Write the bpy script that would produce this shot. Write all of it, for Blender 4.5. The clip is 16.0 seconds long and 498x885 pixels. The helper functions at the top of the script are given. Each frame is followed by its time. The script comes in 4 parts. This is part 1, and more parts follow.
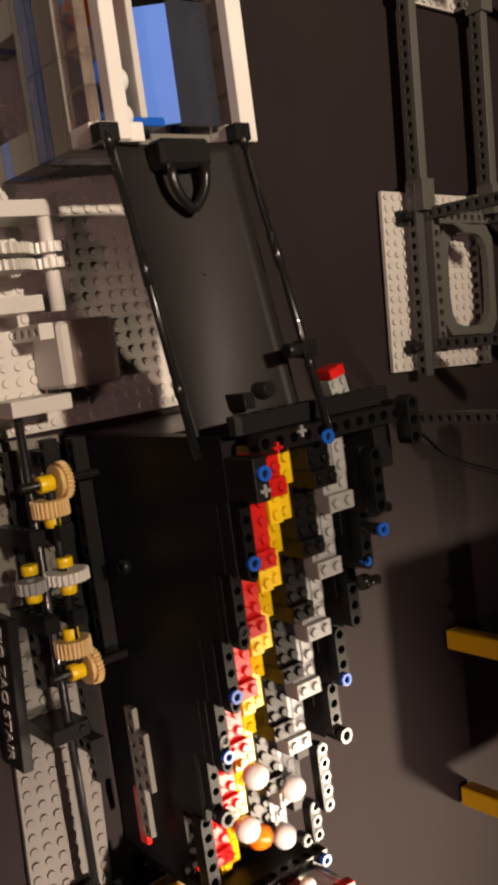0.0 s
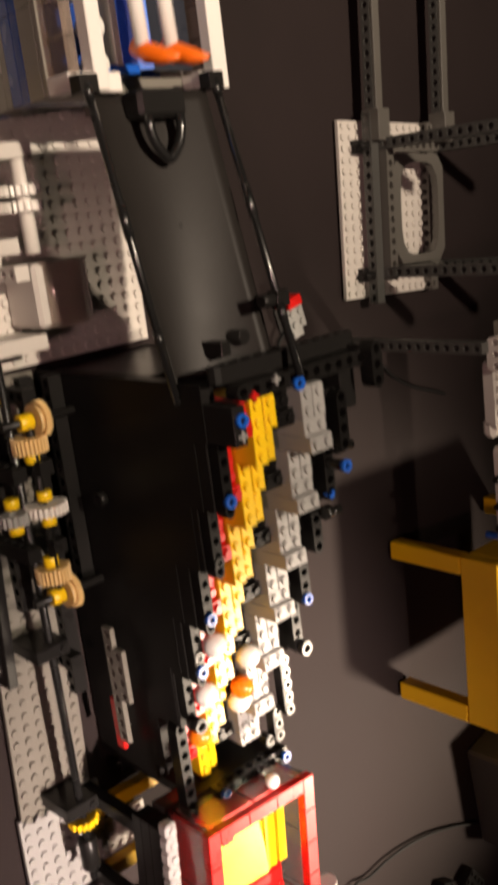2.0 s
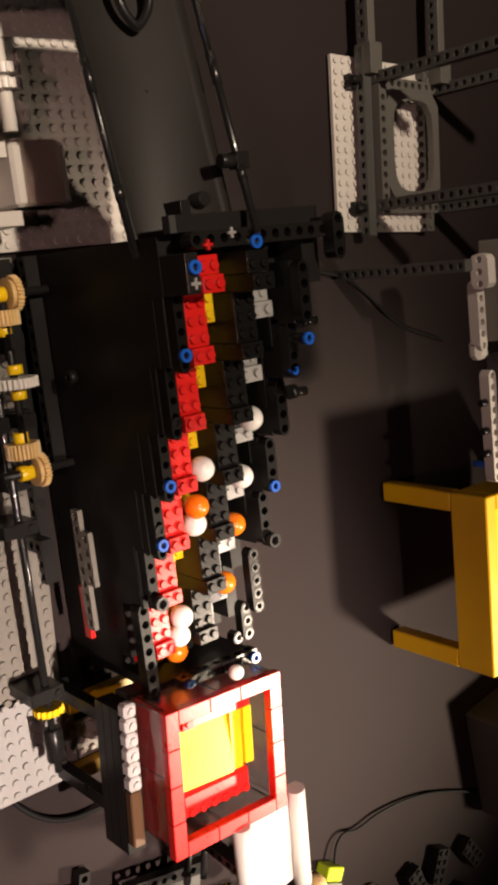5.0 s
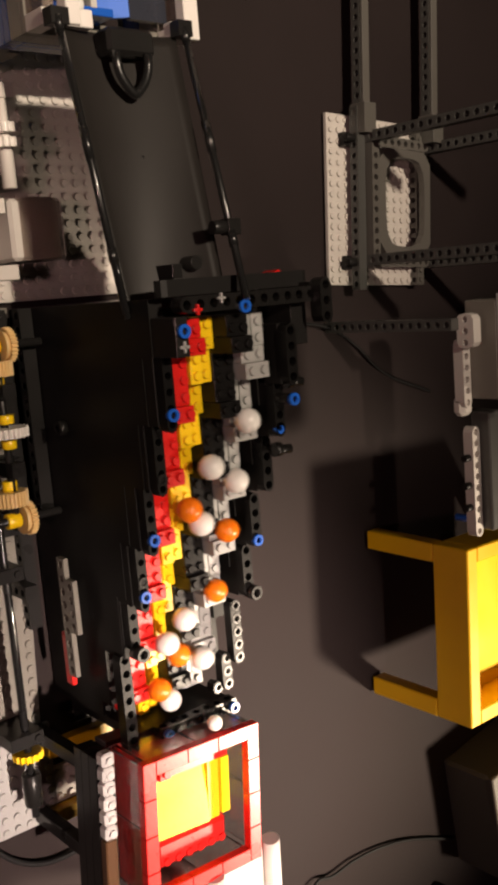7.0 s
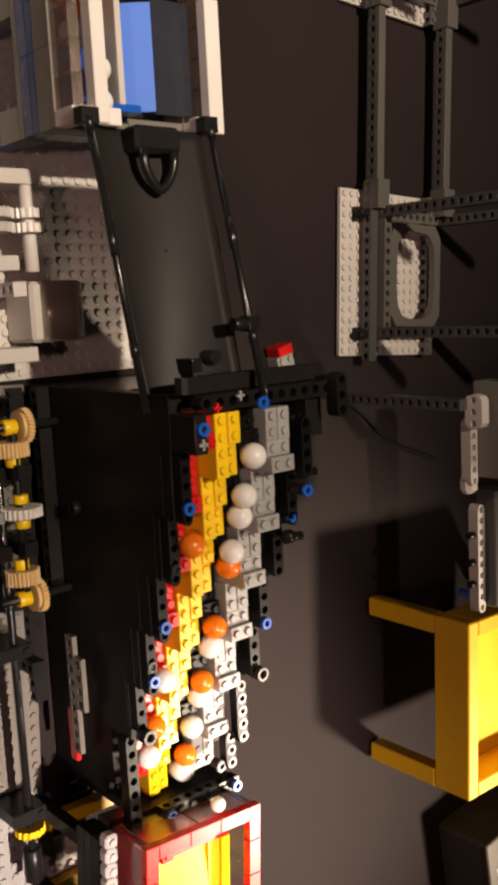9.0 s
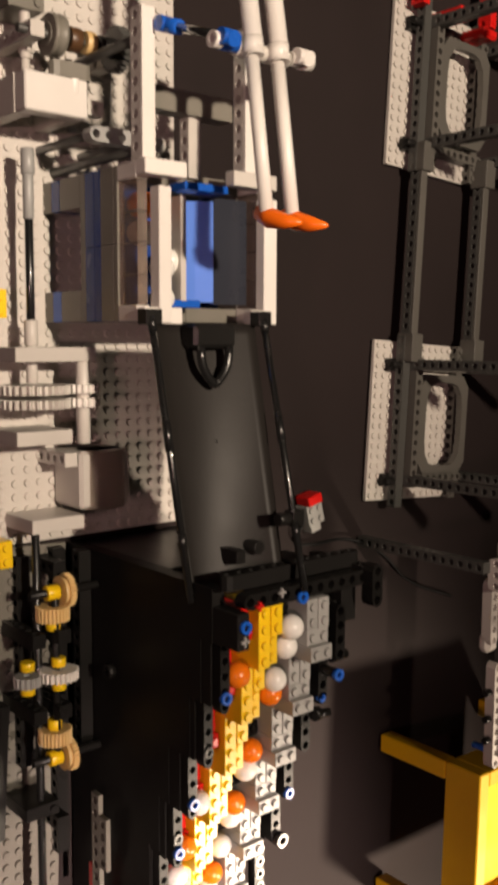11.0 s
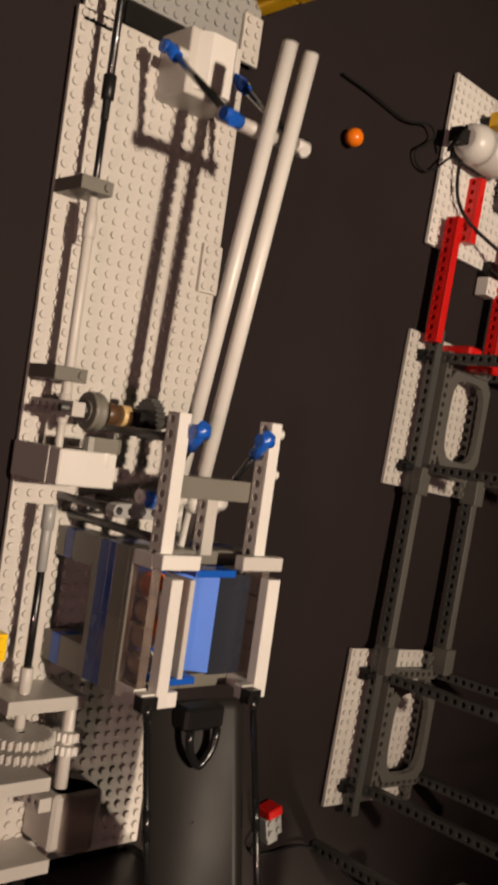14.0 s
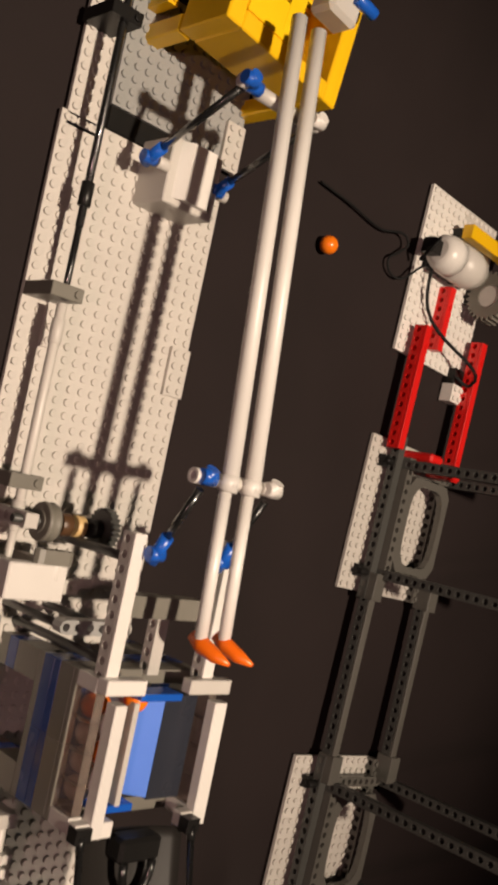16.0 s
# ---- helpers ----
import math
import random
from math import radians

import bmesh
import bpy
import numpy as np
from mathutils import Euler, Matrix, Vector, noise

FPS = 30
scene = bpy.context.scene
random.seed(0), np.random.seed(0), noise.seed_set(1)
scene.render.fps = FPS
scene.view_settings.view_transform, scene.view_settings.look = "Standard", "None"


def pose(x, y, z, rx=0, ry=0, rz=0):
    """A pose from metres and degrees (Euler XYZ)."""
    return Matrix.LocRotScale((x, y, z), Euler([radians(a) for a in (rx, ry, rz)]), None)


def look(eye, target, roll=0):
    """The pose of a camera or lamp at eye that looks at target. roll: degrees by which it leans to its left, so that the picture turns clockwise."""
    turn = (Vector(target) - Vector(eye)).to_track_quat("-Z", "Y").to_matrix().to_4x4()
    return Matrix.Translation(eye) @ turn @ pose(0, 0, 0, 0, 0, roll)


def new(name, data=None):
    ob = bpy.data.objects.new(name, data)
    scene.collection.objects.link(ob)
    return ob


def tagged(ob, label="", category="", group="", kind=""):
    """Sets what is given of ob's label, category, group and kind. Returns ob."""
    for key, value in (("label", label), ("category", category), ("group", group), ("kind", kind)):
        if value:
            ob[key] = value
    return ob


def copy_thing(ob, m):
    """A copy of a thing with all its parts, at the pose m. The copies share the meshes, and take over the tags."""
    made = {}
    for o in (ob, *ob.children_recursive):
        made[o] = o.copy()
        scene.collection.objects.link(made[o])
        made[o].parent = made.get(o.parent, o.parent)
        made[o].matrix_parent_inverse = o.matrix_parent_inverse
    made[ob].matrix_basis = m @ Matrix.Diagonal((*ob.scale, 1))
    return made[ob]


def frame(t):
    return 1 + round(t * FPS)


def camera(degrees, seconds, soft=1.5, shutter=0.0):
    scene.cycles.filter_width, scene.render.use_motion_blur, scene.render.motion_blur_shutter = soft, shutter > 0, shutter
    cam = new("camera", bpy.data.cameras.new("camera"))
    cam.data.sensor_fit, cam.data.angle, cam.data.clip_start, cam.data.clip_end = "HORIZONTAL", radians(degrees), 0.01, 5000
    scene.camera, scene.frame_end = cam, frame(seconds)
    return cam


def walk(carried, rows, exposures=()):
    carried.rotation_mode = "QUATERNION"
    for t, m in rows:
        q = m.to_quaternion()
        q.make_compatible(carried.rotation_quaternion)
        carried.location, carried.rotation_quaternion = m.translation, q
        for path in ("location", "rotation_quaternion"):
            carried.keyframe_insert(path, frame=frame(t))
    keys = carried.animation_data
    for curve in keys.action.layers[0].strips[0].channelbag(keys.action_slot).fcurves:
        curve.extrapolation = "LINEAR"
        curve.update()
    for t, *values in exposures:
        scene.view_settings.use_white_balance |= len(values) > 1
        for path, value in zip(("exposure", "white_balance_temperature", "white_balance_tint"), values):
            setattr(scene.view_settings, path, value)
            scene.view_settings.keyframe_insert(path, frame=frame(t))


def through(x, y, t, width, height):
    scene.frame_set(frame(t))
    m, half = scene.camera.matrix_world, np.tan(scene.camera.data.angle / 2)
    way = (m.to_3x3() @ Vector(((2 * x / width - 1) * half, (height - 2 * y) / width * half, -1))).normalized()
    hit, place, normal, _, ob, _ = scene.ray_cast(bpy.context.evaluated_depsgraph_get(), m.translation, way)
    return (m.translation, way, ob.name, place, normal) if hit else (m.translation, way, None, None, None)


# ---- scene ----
cam = camera(29.4, 16.0, soft=3.7, shutter=0.5)
PATH = [
    (0, (-0.047, -0.408, 0.469), (0.203, 0.816, -1.092), 91.3),
    (0.5, (-0.083, -0.42, 0.463), (0.234, 0.847, -1.052), 93.6),
    (1, (-0.113, -0.431, 0.468), (0.253, 0.855, -1.019), 94.9),
    (1.5, (-0.113, -0.434, 0.47), (0.323, 0.859, -0.992), 96.8),
    (2, (-0.079, -0.436, 0.474), (0.416, 0.851, -0.975), 98.4),
    (2.5, (-0.009, -0.439, 0.51), (0.436, 0.804, -0.992), 97.4),
    (3, (0.026, -0.429, 0.507), (0.459, 0.794, -1.015), 97.2),
    (3.5, (0.028, -0.428, 0.505), (0.444, 0.793, -1.024), 97.0),
    (4, (0.025, -0.427, 0.509), (0.422, 0.799, -1.021), 96.6),
    (4.5, (0.02, -0.428, 0.512), (0.407, 0.805, -1.015), 96.6),
    (7, (-0.004, -0.428, 0.524), (0.327, 0.831, -0.995), 96.6),
    (7.5, (-0.008, -0.428, 0.524), (0.304, 0.836, -0.994), 96.3),
    (8, (-0.016, -0.429, 0.523), (0.289, 0.839, -0.993), 96.4),
    (10.3, (-0.087, -0.446, 0.514), (0.175, 0.848, -0.988), 97.7),
    (10.5, (-0.094, -0.448, 0.514), (0.149, 0.843, -0.993), 97.4),
    (11, (-0.125, -0.456, 0.511), (0.092, 0.83, -1.005), 97.5),
    (11.5, (-0.161, -0.463, 0.505), (0.041, 0.817, -1.019), 98.0),
    (12, (-0.199, -0.468, 0.495), (0.01, 0.81, -1.029), 99.1),
    (12.5, (-0.239, -0.473, 0.497), (-0.031, 0.795, -1.035), 100.3),
    (13, (-0.266, -0.479, 0.494), (-0.103, 0.819, -1.019), 100.3),
    (13.5, (-0.274, -0.484, 0.494), (-0.192, 0.843, -1.0), 99.1),
    (14, (-0.282, -0.488, 0.497), (-0.271, 0.858, -0.983), 98.4),
    (14.5, (-0.29, -0.489, 0.505), (-0.326, 0.86, -0.971), 98.1),
    (15, (-0.295, -0.488, 0.506), (-0.371, 0.867, -0.963), 98.2),
    (15.5, (-0.304, -0.489, 0.509), (-0.399, 0.873, -0.953), 98.4),
    (16, (-0.325, -0.489, 0.485), (-0.416, 0.909, -0.942), 99.0),
]
walk(cam, [(t, look(eye, target, roll)) for t, eye, target, roll in PATH], exposures=[(0.0, 0.0), (0.5, 0.16), (1.5, 0.22), (2.0, 0.22), (2.6, 0.0), (10.8, 0.0), (11.4, 0.15), (11.8, 0.1), (12.5, -0.12), (13.0, -0.35), (13.5, -0.45), (14.0, -0.25), (14.5, 0.0), (16.0, 0.0)])

# ---------------- light ----------------
world = bpy.data.worlds.new("world")
scene.world = world
world.use_nodes = True
world.node_tree.nodes["Background"].inputs[0].default_value = (0.56, 0.42, 0.44, 1)
world.node_tree.nodes["Background"].inputs[1].default_value = 0.13


def spot(name, eye, target, watts, colour, cone, blend, radius):
    data = bpy.data.lights.new(name, "SPOT")
    data.energy, data.color, data.spot_size, data.spot_blend = watts, colour, radians(cone), blend
    data.shadow_soft_size = radius
    ob = new(name, data)
    ob.matrix_world = look(eye, target)
    return ob


spot("ceiling_spot_plates", (-0.40, -0.30, 1.75), (-0.41, -0.08, 0), 158, (1.0, 0.81, 0.63), 45, 1.0, 0.030)
spot("side_lamp_bucket", (0.77, 0.60, 0.95), (0.345, 0.03, 0.06), 160, (1.0, 0.80, 0.61), 31, 1.0, 0.06)
spot("ceiling_spot_bucket", (0.38, -0.30, 1.55), (0.345, -0.130, 0.05), 215, (1.0, 0.78, 0.67), 21.5, 1.0, 0.02)
spot("stage_lamp_rose", (0.0, -1.75, 1.45), (0.0, 0.05, 0), 24, (1.0, 0.57, 0.53), 44, 0.8, 0.06)

# ---------------- materials ----------------
S, P, B = 0.008, 0.0032, 0.0096


def material(name, colour, rough=0.32, metal=0.0, spread=0.06, bump=0.15, scale=300.0, coat=0.0, trans=0.0, emit=0.0, spec=0.5):
    m = bpy.data.materials.new(name)
    m.use_nodes = True
    n, l = m.node_tree.nodes, m.node_tree.links
    b = n["Principled BSDF"]
    b.inputs["Metallic"].default_value = metal
    b.inputs["Coat Weight"].default_value = coat
    b.inputs["Specular IOR Level"].default_value = spec
    if trans:
        b.inputs["Transmission Weight"].default_value = trans
    co = n.new("ShaderNodeTexCoord")
    big = n.new("ShaderNodeTexNoise")
    big.inputs["Scale"].default_value, big.inputs["Detail"].default_value = scale * 0.12, 4
    l.new(co.outputs["Object"], big.inputs["Vector"])
    fine = n.new("ShaderNodeTexNoise")
    fine.inputs["Scale"].default_value, fine.inputs["Detail"].default_value = scale * 3, 3
    l.new(co.outputs["Object"], fine.inputs["Vector"])
    info = n.new("ShaderNodeObjectInfo")
    add = n.new("ShaderNodeMath")
    add.operation = "ADD"
    l.new(big.outputs["Fac"], add.inputs[0])
    l.new(info.outputs["Random"], add.inputs[1])
    span = n.new("ShaderNodeMapRange")
    span.inputs["From Max"].default_value = 2.0
    span.inputs["To Min"].default_value, span.inputs["To Max"].default_value = 1 - spread * 2.2, 1 + spread * 2.2
    l.new(add.outputs[0], span.inputs["Value"])
    mix = n.new("ShaderNodeVectorMath")
    mix.operation = "SCALE"
    mix.inputs[0].default_value = colour
    l.new(span.outputs["Result"], mix.inputs["Scale"])
    l.new(mix.outputs["Vector"], b.inputs["Base Color"])
    rr = n.new("ShaderNodeMapRange")
    rr.inputs["To Min"].default_value, rr.inputs["To Max"].default_value = max(0.03, rough - 0.1), rough + 0.14
    l.new(big.outputs["Fac"], rr.inputs["Value"])
    l.new(rr.outputs["Result"], b.inputs["Roughness"])
    if bump:
        bp = n.new("ShaderNodeBump")
        bp.inputs["Strength"].default_value, bp.inputs["Distance"].default_value = bump, 0.0004
        l.new(fine.outputs["Fac"], bp.inputs["Height"])
        l.new(bp.outputs["Normal"], b.inputs["Normal"])
    if emit:
        b.inputs["Emission Color"].default_value = (*colour, 1)
        b.inputs["Emission Strength"].default_value = emit
    return m


M_WHITE = material("plastic_white", (0.72, 0.69, 0.65), 0.34)
M_PALE = material("plastic_pale_grey", (0.55, 0.52, 0.48), 0.38)
M_GREY = material("plastic_mid_grey", (0.33, 0.33, 0.32), 0.36)
M_DARK = material("plastic_dark_grey", (0.060, 0.060, 0.056), 0.36)
M_SLATE = material("plastic_slate", (0.026, 0.029, 0.040), 0.28, spec=0.4)
M_OLD = material("plastic_old_grey", (0.175, 0.165, 0.14), 0.4)
M_STONE = material("plastic_dark_stone_grey", (0.095, 0.090, 0.080), 0.36)
M_BLACK = material("plastic_black", (0.012, 0.0115, 0.011), 0.30, spec=0.22)
M_ARM = material("liftarm_black", (0.011, 0.0105, 0.010), 0.42, spec=0.14)
M_EDGE = material("liftarm_glossy_black", (0.010, 0.0095, 0.009), 0.24, spec=0.28)
M_RIM = material("liftarm_satin_black", (0.007, 0.0066, 0.0064), 0.30, spec=0.13)
M_ROD = material("rod_black", (0.012, 0.012, 0.012), 0.24, coat=1.0)
M_RED = material("plastic_red", (0.62, 0.012, 0.010), 0.28)
M_YELLOW = material("plastic_yellow", (0.88, 0.58, 0.008), 0.30)
M_AMBER = material("plastic_warm_yellow", (0.84, 0.49, 0.006), 0.34)
M_BLUE = material("plastic_blue", (0.012, 0.10, 0.50), 0.26)
M_NAVY = material("plastic_dark_blue", (0.008, 0.042, 0.21), 0.24)
M_SKY = material("sheet_light_blue", (0.10, 0.24, 0.80), 0.42)
M_ORANGE = material("plastic_orange", (0.90, 0.16, 0.008), 0.3)
M_TAN = material("plastic_tan", (0.66, 0.46, 0.20), 0.36)
M_LIME = material("plastic_lime", (0.45, 0.60, 0.02), 0.3)
M_BALLW = material("ball_white", (0.82, 0.80, 0.76), 0.25, spread=0.02, bump=0.03)
M_BALLO = material("ball_orange", (0.90, 0.20, 0.008), 0.25, spread=0.02, bump=0.03)
M_CLEAR = material("clear_plastic", (0.96, 0.95, 0.93), 0.06, trans=0.97, bump=0.0, spread=0.0)
M_SMOKE = material("smoky_clear_plastic", (0.80, 0.68, 0.60), 0.12, trans=0.9, bump=0.0, spread=0.03)
M_CHUTE = material("chute_black_sheet", (0.0140, 0.0122, 0.0110), 0.46, spread=0.16, scale=120, bump=0.08, spec=0.24)
M_BROWN = material("plastic_brown", (0.09, 0.045, 0.02), 0.36)
# near-white body colour stands in for the glints on clear blocks
M_GLINT = material("clear_plastic_painted_glints", (0.80, 0.78, 0.76), 0.08, trans=0.35, bump=0.0, coat=0.6)
M_CHROME = material("bright_metal", (0.72, 0.70, 0.67), 0.14, metal=1.0, bump=0.02)
M_CABLE = material("cable_rubber", (0.010, 0.010, 0.010), 0.6, spec=0.15)
M_WALL = material("room_wall_paint", (0.05, 0.045, 0.045), 0.8, scale=6)
M_FLOOR = material("room_floor_carpet", (0.05, 0.045, 0.045), 0.9, scale=12)


def cloth_material():
    m = material("black_table_cloth", (0.0168, 0.0119, 0.0117), 0.75, spread=0.32, scale=60, bump=0.25, spec=0.16)
    n, l = m.node_tree.nodes, m.node_tree.links
    b = n["Principled BSDF"]
    b.inputs["Sheen Weight"].default_value = 0.03
    b.inputs["Sheen Roughness"].default_value = 0.4
    return m


M_CLOTH = cloth_material()


# ---------------- mesh kit ----------------
class Kit:
    """Collects faces of one mesh."""

    def __init__(self):
        self.v, self.f, self.s = [], [], []

    def add(self, verts, faces, smooth=False):
        k = len(self.v)
        self.v += [tuple(p) for p in verts]
        self.f += [tuple(i + k for i in f) for f in faces]
        self.s += [smooth] * len(faces)
        return self

    def box(self, x0, x1, y0, y1, z0, z1, c=0.0003):
        c = min(c, 0.3 * min(x1 - x0, y1 - y0, z1 - z0))
        lo, hi = (x0, y0, z0), (x1, y1, z1)
        verts, index = [], {}
        for sx in (0, 1):
            for sy in (0, 1):
                for sz in (0, 1):
                    sg = (sx, sy, sz)
                    for a in range(3):
                        p = []
                        for k in range(3):
                            inset = 0 if k == a else c
                            p.append(hi[k] - inset if sg[k] else lo[k] + inset)
                        index[(sx, sy, sz, a)] = len(verts)
                        verts.append(p)
        faces = []
        for a in range(3):
            b, d = (a + 1) % 3, (a + 2) % 3
            for s in (0, 1):
                ring = []
                for sb, sd in ((0, 0), (1, 0), (1, 1), (0, 1)):
                    g = [0, 0, 0]
                    g[a], g[b], g[d] = s, sb, sd
                    ring.append(index[(*g, a)])
                faces.append(ring if s else ring[::-1])
            for sb in (0, 1):
                for sd in (0, 1):
                    g0, g1 = [0, 0, 0], [0, 0, 0]
                    g0[a], g1[a] = 0, 1
                    g0[b] = g1[b] = sb
                    g0[d] = g1[d] = sd
                    q = [index[(*g0, b)], index[(*g1, b)], index[(*g1, d)], index[(*g0, d)]]
                    faces.append(q if sb == sd else q[::-1])
        for sx in (0, 1):
            for sy in (0, 1):
                for sz in (0, 1):
                    t = [index[(sx, sy, sz, a)] for a in range(3)]
                    faces.append(t if (sx + sy + sz) % 2 else t[::-1])
        return self.add(verts, faces)

    def turned(self, profile, origin, axis="z", n=16, cap=True):
        """A body of revolution: profile of (along, radius)."""
        verts, faces = [], []
        for a, r in profile:
            for k in range(n):
                q = 2 * math.pi * k / n
                u, w = r * math.cos(q), r * math.sin(q)
                d = {"z": (u, w, a), "x": (a, u, w), "y": (w, a, u)}[axis]
                verts.append([origin[i] + d[i] for i in range(3)])
        for j in range(len(profile) - 1):
            for k in range(n):
                k2 = (k + 1) % n
                faces.append((j * n + k, j * n + k2, (j + 1) * n + k2, (j + 1) * n + k))
        self.add(verts, faces, True)
        if cap:
            m = len(profile) - 1
            base = len(self.v) - len(verts)
            self.f += [tuple(base + k for k in range(n - 1, -1, -1)), tuple(base + m * n + k for k in range(n))]
            self.s += [False, False]
        return self

    def cyl(self, origin, r, length, axis="z", n=14, c=0.0003):
        c = min(c, r * 0.4, length * 0.3)
        return self.turned([(0, r - c), (c, r), (length - c, r), (length, r - c)], origin, axis, n)

    def bar(self, a, b, r, n=12, r2=None):
        """A round bar from a to b."""
        a, b = Vector(a), Vector(b)
        q = (b - a).to_track_quat("Z", "Y")
        r2 = r if r2 is None else r2
        verts = []
        for p, rad in ((a, r), (b, r2)):
            for k in range(n):
                g = 2 * math.pi * k / n
                verts.append(p + q @ Vector((rad * math.cos(g), rad * math.sin(g), 0)))
        self.add(verts, [(k, (k + 1) % n, n + (k + 1) % n, n + k) for k in range(n)], True)
        base = len(self.v) - 2 * n
        self.f += [tuple(base + k for k in range(n - 1, -1, -1)), tuple(base + n + k for k in range(n))]
        self.s += [False, False]
        return self

    def tube(self, a, b, r, ri, n=16):
        """A hollow pipe with visible open ends."""
        a, b = Vector(a), Vector(b)
        q = (b - a).to_track_quat("Z", "Y")
        verts = []
        for p, rad in ((a, r), (b, r), (b, ri), (a, ri)):
            for k in range(n):
                g = 2 * math.pi * k / n
                verts.append(p + q @ Vector((rad * math.cos(g), rad * math.sin(g), 0)))
        for j in range(4):
            self.add([], [])
        k0 = len(self.v)
        self.v += [tuple(p) for p in verts]
        for j in range(4):
            j2 = (j + 1) % 4
            for k in range(n):
                k2 = (k + 1) % n
                self.f.append((k0 + j * n + k, k0 + j * n + k2, k0 + j2 * n + k2, k0 + j2 * n + k))
                self.s.append(j in (0, 2))
        return self

    def sweep(self, points, radii, n=10):
        """A round body along points."""
        pts = [Vector(p) for p in points]
        verts = []
        for i, p in enumerate(pts):
            d = pts[min(i + 1, len(pts) - 1)] - pts[max(i - 1, 0)]
            q = d.to_track_quat("Z", "Y")
            for k in range(n):
                g = 2 * math.pi * k / n
                verts.append(p + q @ Vector((radii[i] * math.cos(g), radii[i] * math.sin(g), 0)))
        faces = [(i * n + k, i * n + (k + 1) % n, (i + 1) * n + (k + 1) % n, (i + 1) * n + k) for i in range(len(pts) - 1) for k in range(n)]
        faces += [tuple(range(n - 1, -1, -1)), tuple((len(pts) - 1) * n + k for k in range(n))]
        return self.add(verts, faces, True)

    def studs(self, x0, y0, z, nx, ny, n=12, skip=None):
        for i in range(nx):
            for j in range(ny):
                if skip and skip(x0 + (i + 0.5) * S, y0 + (j + 0.5) * S):
                    continue
                self.turned([(0, 0.0024), (0.0014, 0.0024), (0.0017, 0.0021)], (x0 + (i + 0.5) * S, y0 + (j + 0.5) * S, z), "z", n)
        return self

    def brick(self, x0, y0, z0, nx, ny, h=B, studs=True):
        g = 0.00008
        self.box(x0 + g, x0 + nx * S - g, y0 + g, y0 + ny * S - g, z0, z0 + h)
        if studs:
            self.studs(x0, y0, z0 + h, nx, ny)
        return self

    def holed(self, o, n, along="x", through="y", wide=S, high=S, studs=False, rounded=False, r=0.0024):
        """A beam of n cells with round holes; o is the corner of least coordinates."""
        ax = {"x": 0, "y": 1, "z": 2}
        a, t = ax[along], ax[through]
        h = 3 - a - t
        m = 8

        def put(la, lt, lh):
            p = [0, 0, 0]
            p[a], p[t], p[h] = o[a] + la, o[t] + lt, o[h] + lh
            return p

        hand = 1 if (a, t) in ((0, 1), (1, 2), (2, 0)) else -1
        hh = high / 2
        for k in range(n):
            cx = (k + 0.5) * S
            sq = []
            for q in range(m):
                g = math.pi / 4 * q
                sx, sy = math.cos(g), math.sin(g)
                big = max(abs(sx), abs(sy))
                ox, oy = sx / big * S / 2, sy / big * hh
                if rounded and ((k == 0 and sx < -0.5) or (k == n - 1 and sx > 0.5)):
                    ox, oy = sx * S / 2, sy * hh
                sq.append((cx + ox, hh + oy, cx + r * sx, hh + r * sy))
            verts = []
            for lt in (0, wide):
                verts += [put(p[0], lt, p[1]) for p in sq]
                verts += [put(p[2], lt, p[3]) for p in sq]
            faces = []
            for q in range(m):
                q2 = (q + 1) % m
                f1 = (q, q2, m + q2, m + q)
                f2 = (2 * m + q, 3 * m + q, 3 * m + q2, 2 * m + q2)
                f3 = (m + q, m + q2, 3 * m + q2, 3 * m + q)
                faces += [f1, f2, f3] if hand < 0 else [f1[::-1], f2[::-1], f3[::-1]]
                edge = True
                if abs(sq[q][0] - sq[q2][0]) < 1e-9 and abs(sq[q][0] - cx) > S * 0.49:
                    edge = (k == 0 and sq[q][0] < cx) or (k == n - 1 and sq[q][0] > cx)
                if edge:
                    f4 = (q, 2 * m + q, 2 * m + q2, q2)
                    faces.append(f4 if hand < 0 else f4[::-1])
            self.add(verts, faces)
        if studs:
            for k in range(n):
                self.turned([(0, 0.0024), (0.0014, 0.0024), (0.0017, 0.0021)], put((k + 0.5) * S, wide / 2, high), "z", 10)
        return self

    def gear(self, origin, r, thick, teeth, axis="y", hole=0.0025):
        verts, faces = [], []
        k4 = teeth * 4
        for side in (0, thick):
            for k in range(k4):
                rad = r if k % 4 in (1, 2) else r * 0.86
                q = 2 * math.pi * (k + (0.15 if k % 4 in (1,) else -0.15 if k % 4 == 2 else 0)) / k4
                u, w = rad * math.cos(q), rad * math.sin(q)
                d = {"z": (u, w, side), "x": (side, u, w), "y": (w, side, u)}[axis]
                verts.append([origin[i] + d[i] for i in range(3)])
            for k in range(k4):
                q = 2 * math.pi * k / k4
                u, w = hole * math.cos(q), hole * math.sin(q)
                d = {"z": (u, w, side), "x": (side, u, w), "y": (w, side, u)}[axis]
                verts.append([origin[i] + d[i] for i in range(3)])
        for k in range(k4):
            k2 = (k + 1) % k4
            faces += [(k, k2, 2 * k4 + k2, 2 * k4 + k), (k4 + k, 3 * k4 + k, 3 * k4 + k2, k4 + k2)]
            faces += [(k, k4 + k, k4 + k2, k2), (2 * k4 + k, 2 * k4 + k2, 3 * k4 + k2, 3 * k4 + k)]
        return self.add(verts, faces)

    def ball(self, o, r, n=20):
        prof = [(-r * math.cos(math.pi * j / n), max(1e-6, r * math.sin(math.pi * j / n))) for j in range(n + 1)]
        return self.turned(prof, o, "z", n + 4, cap=False)

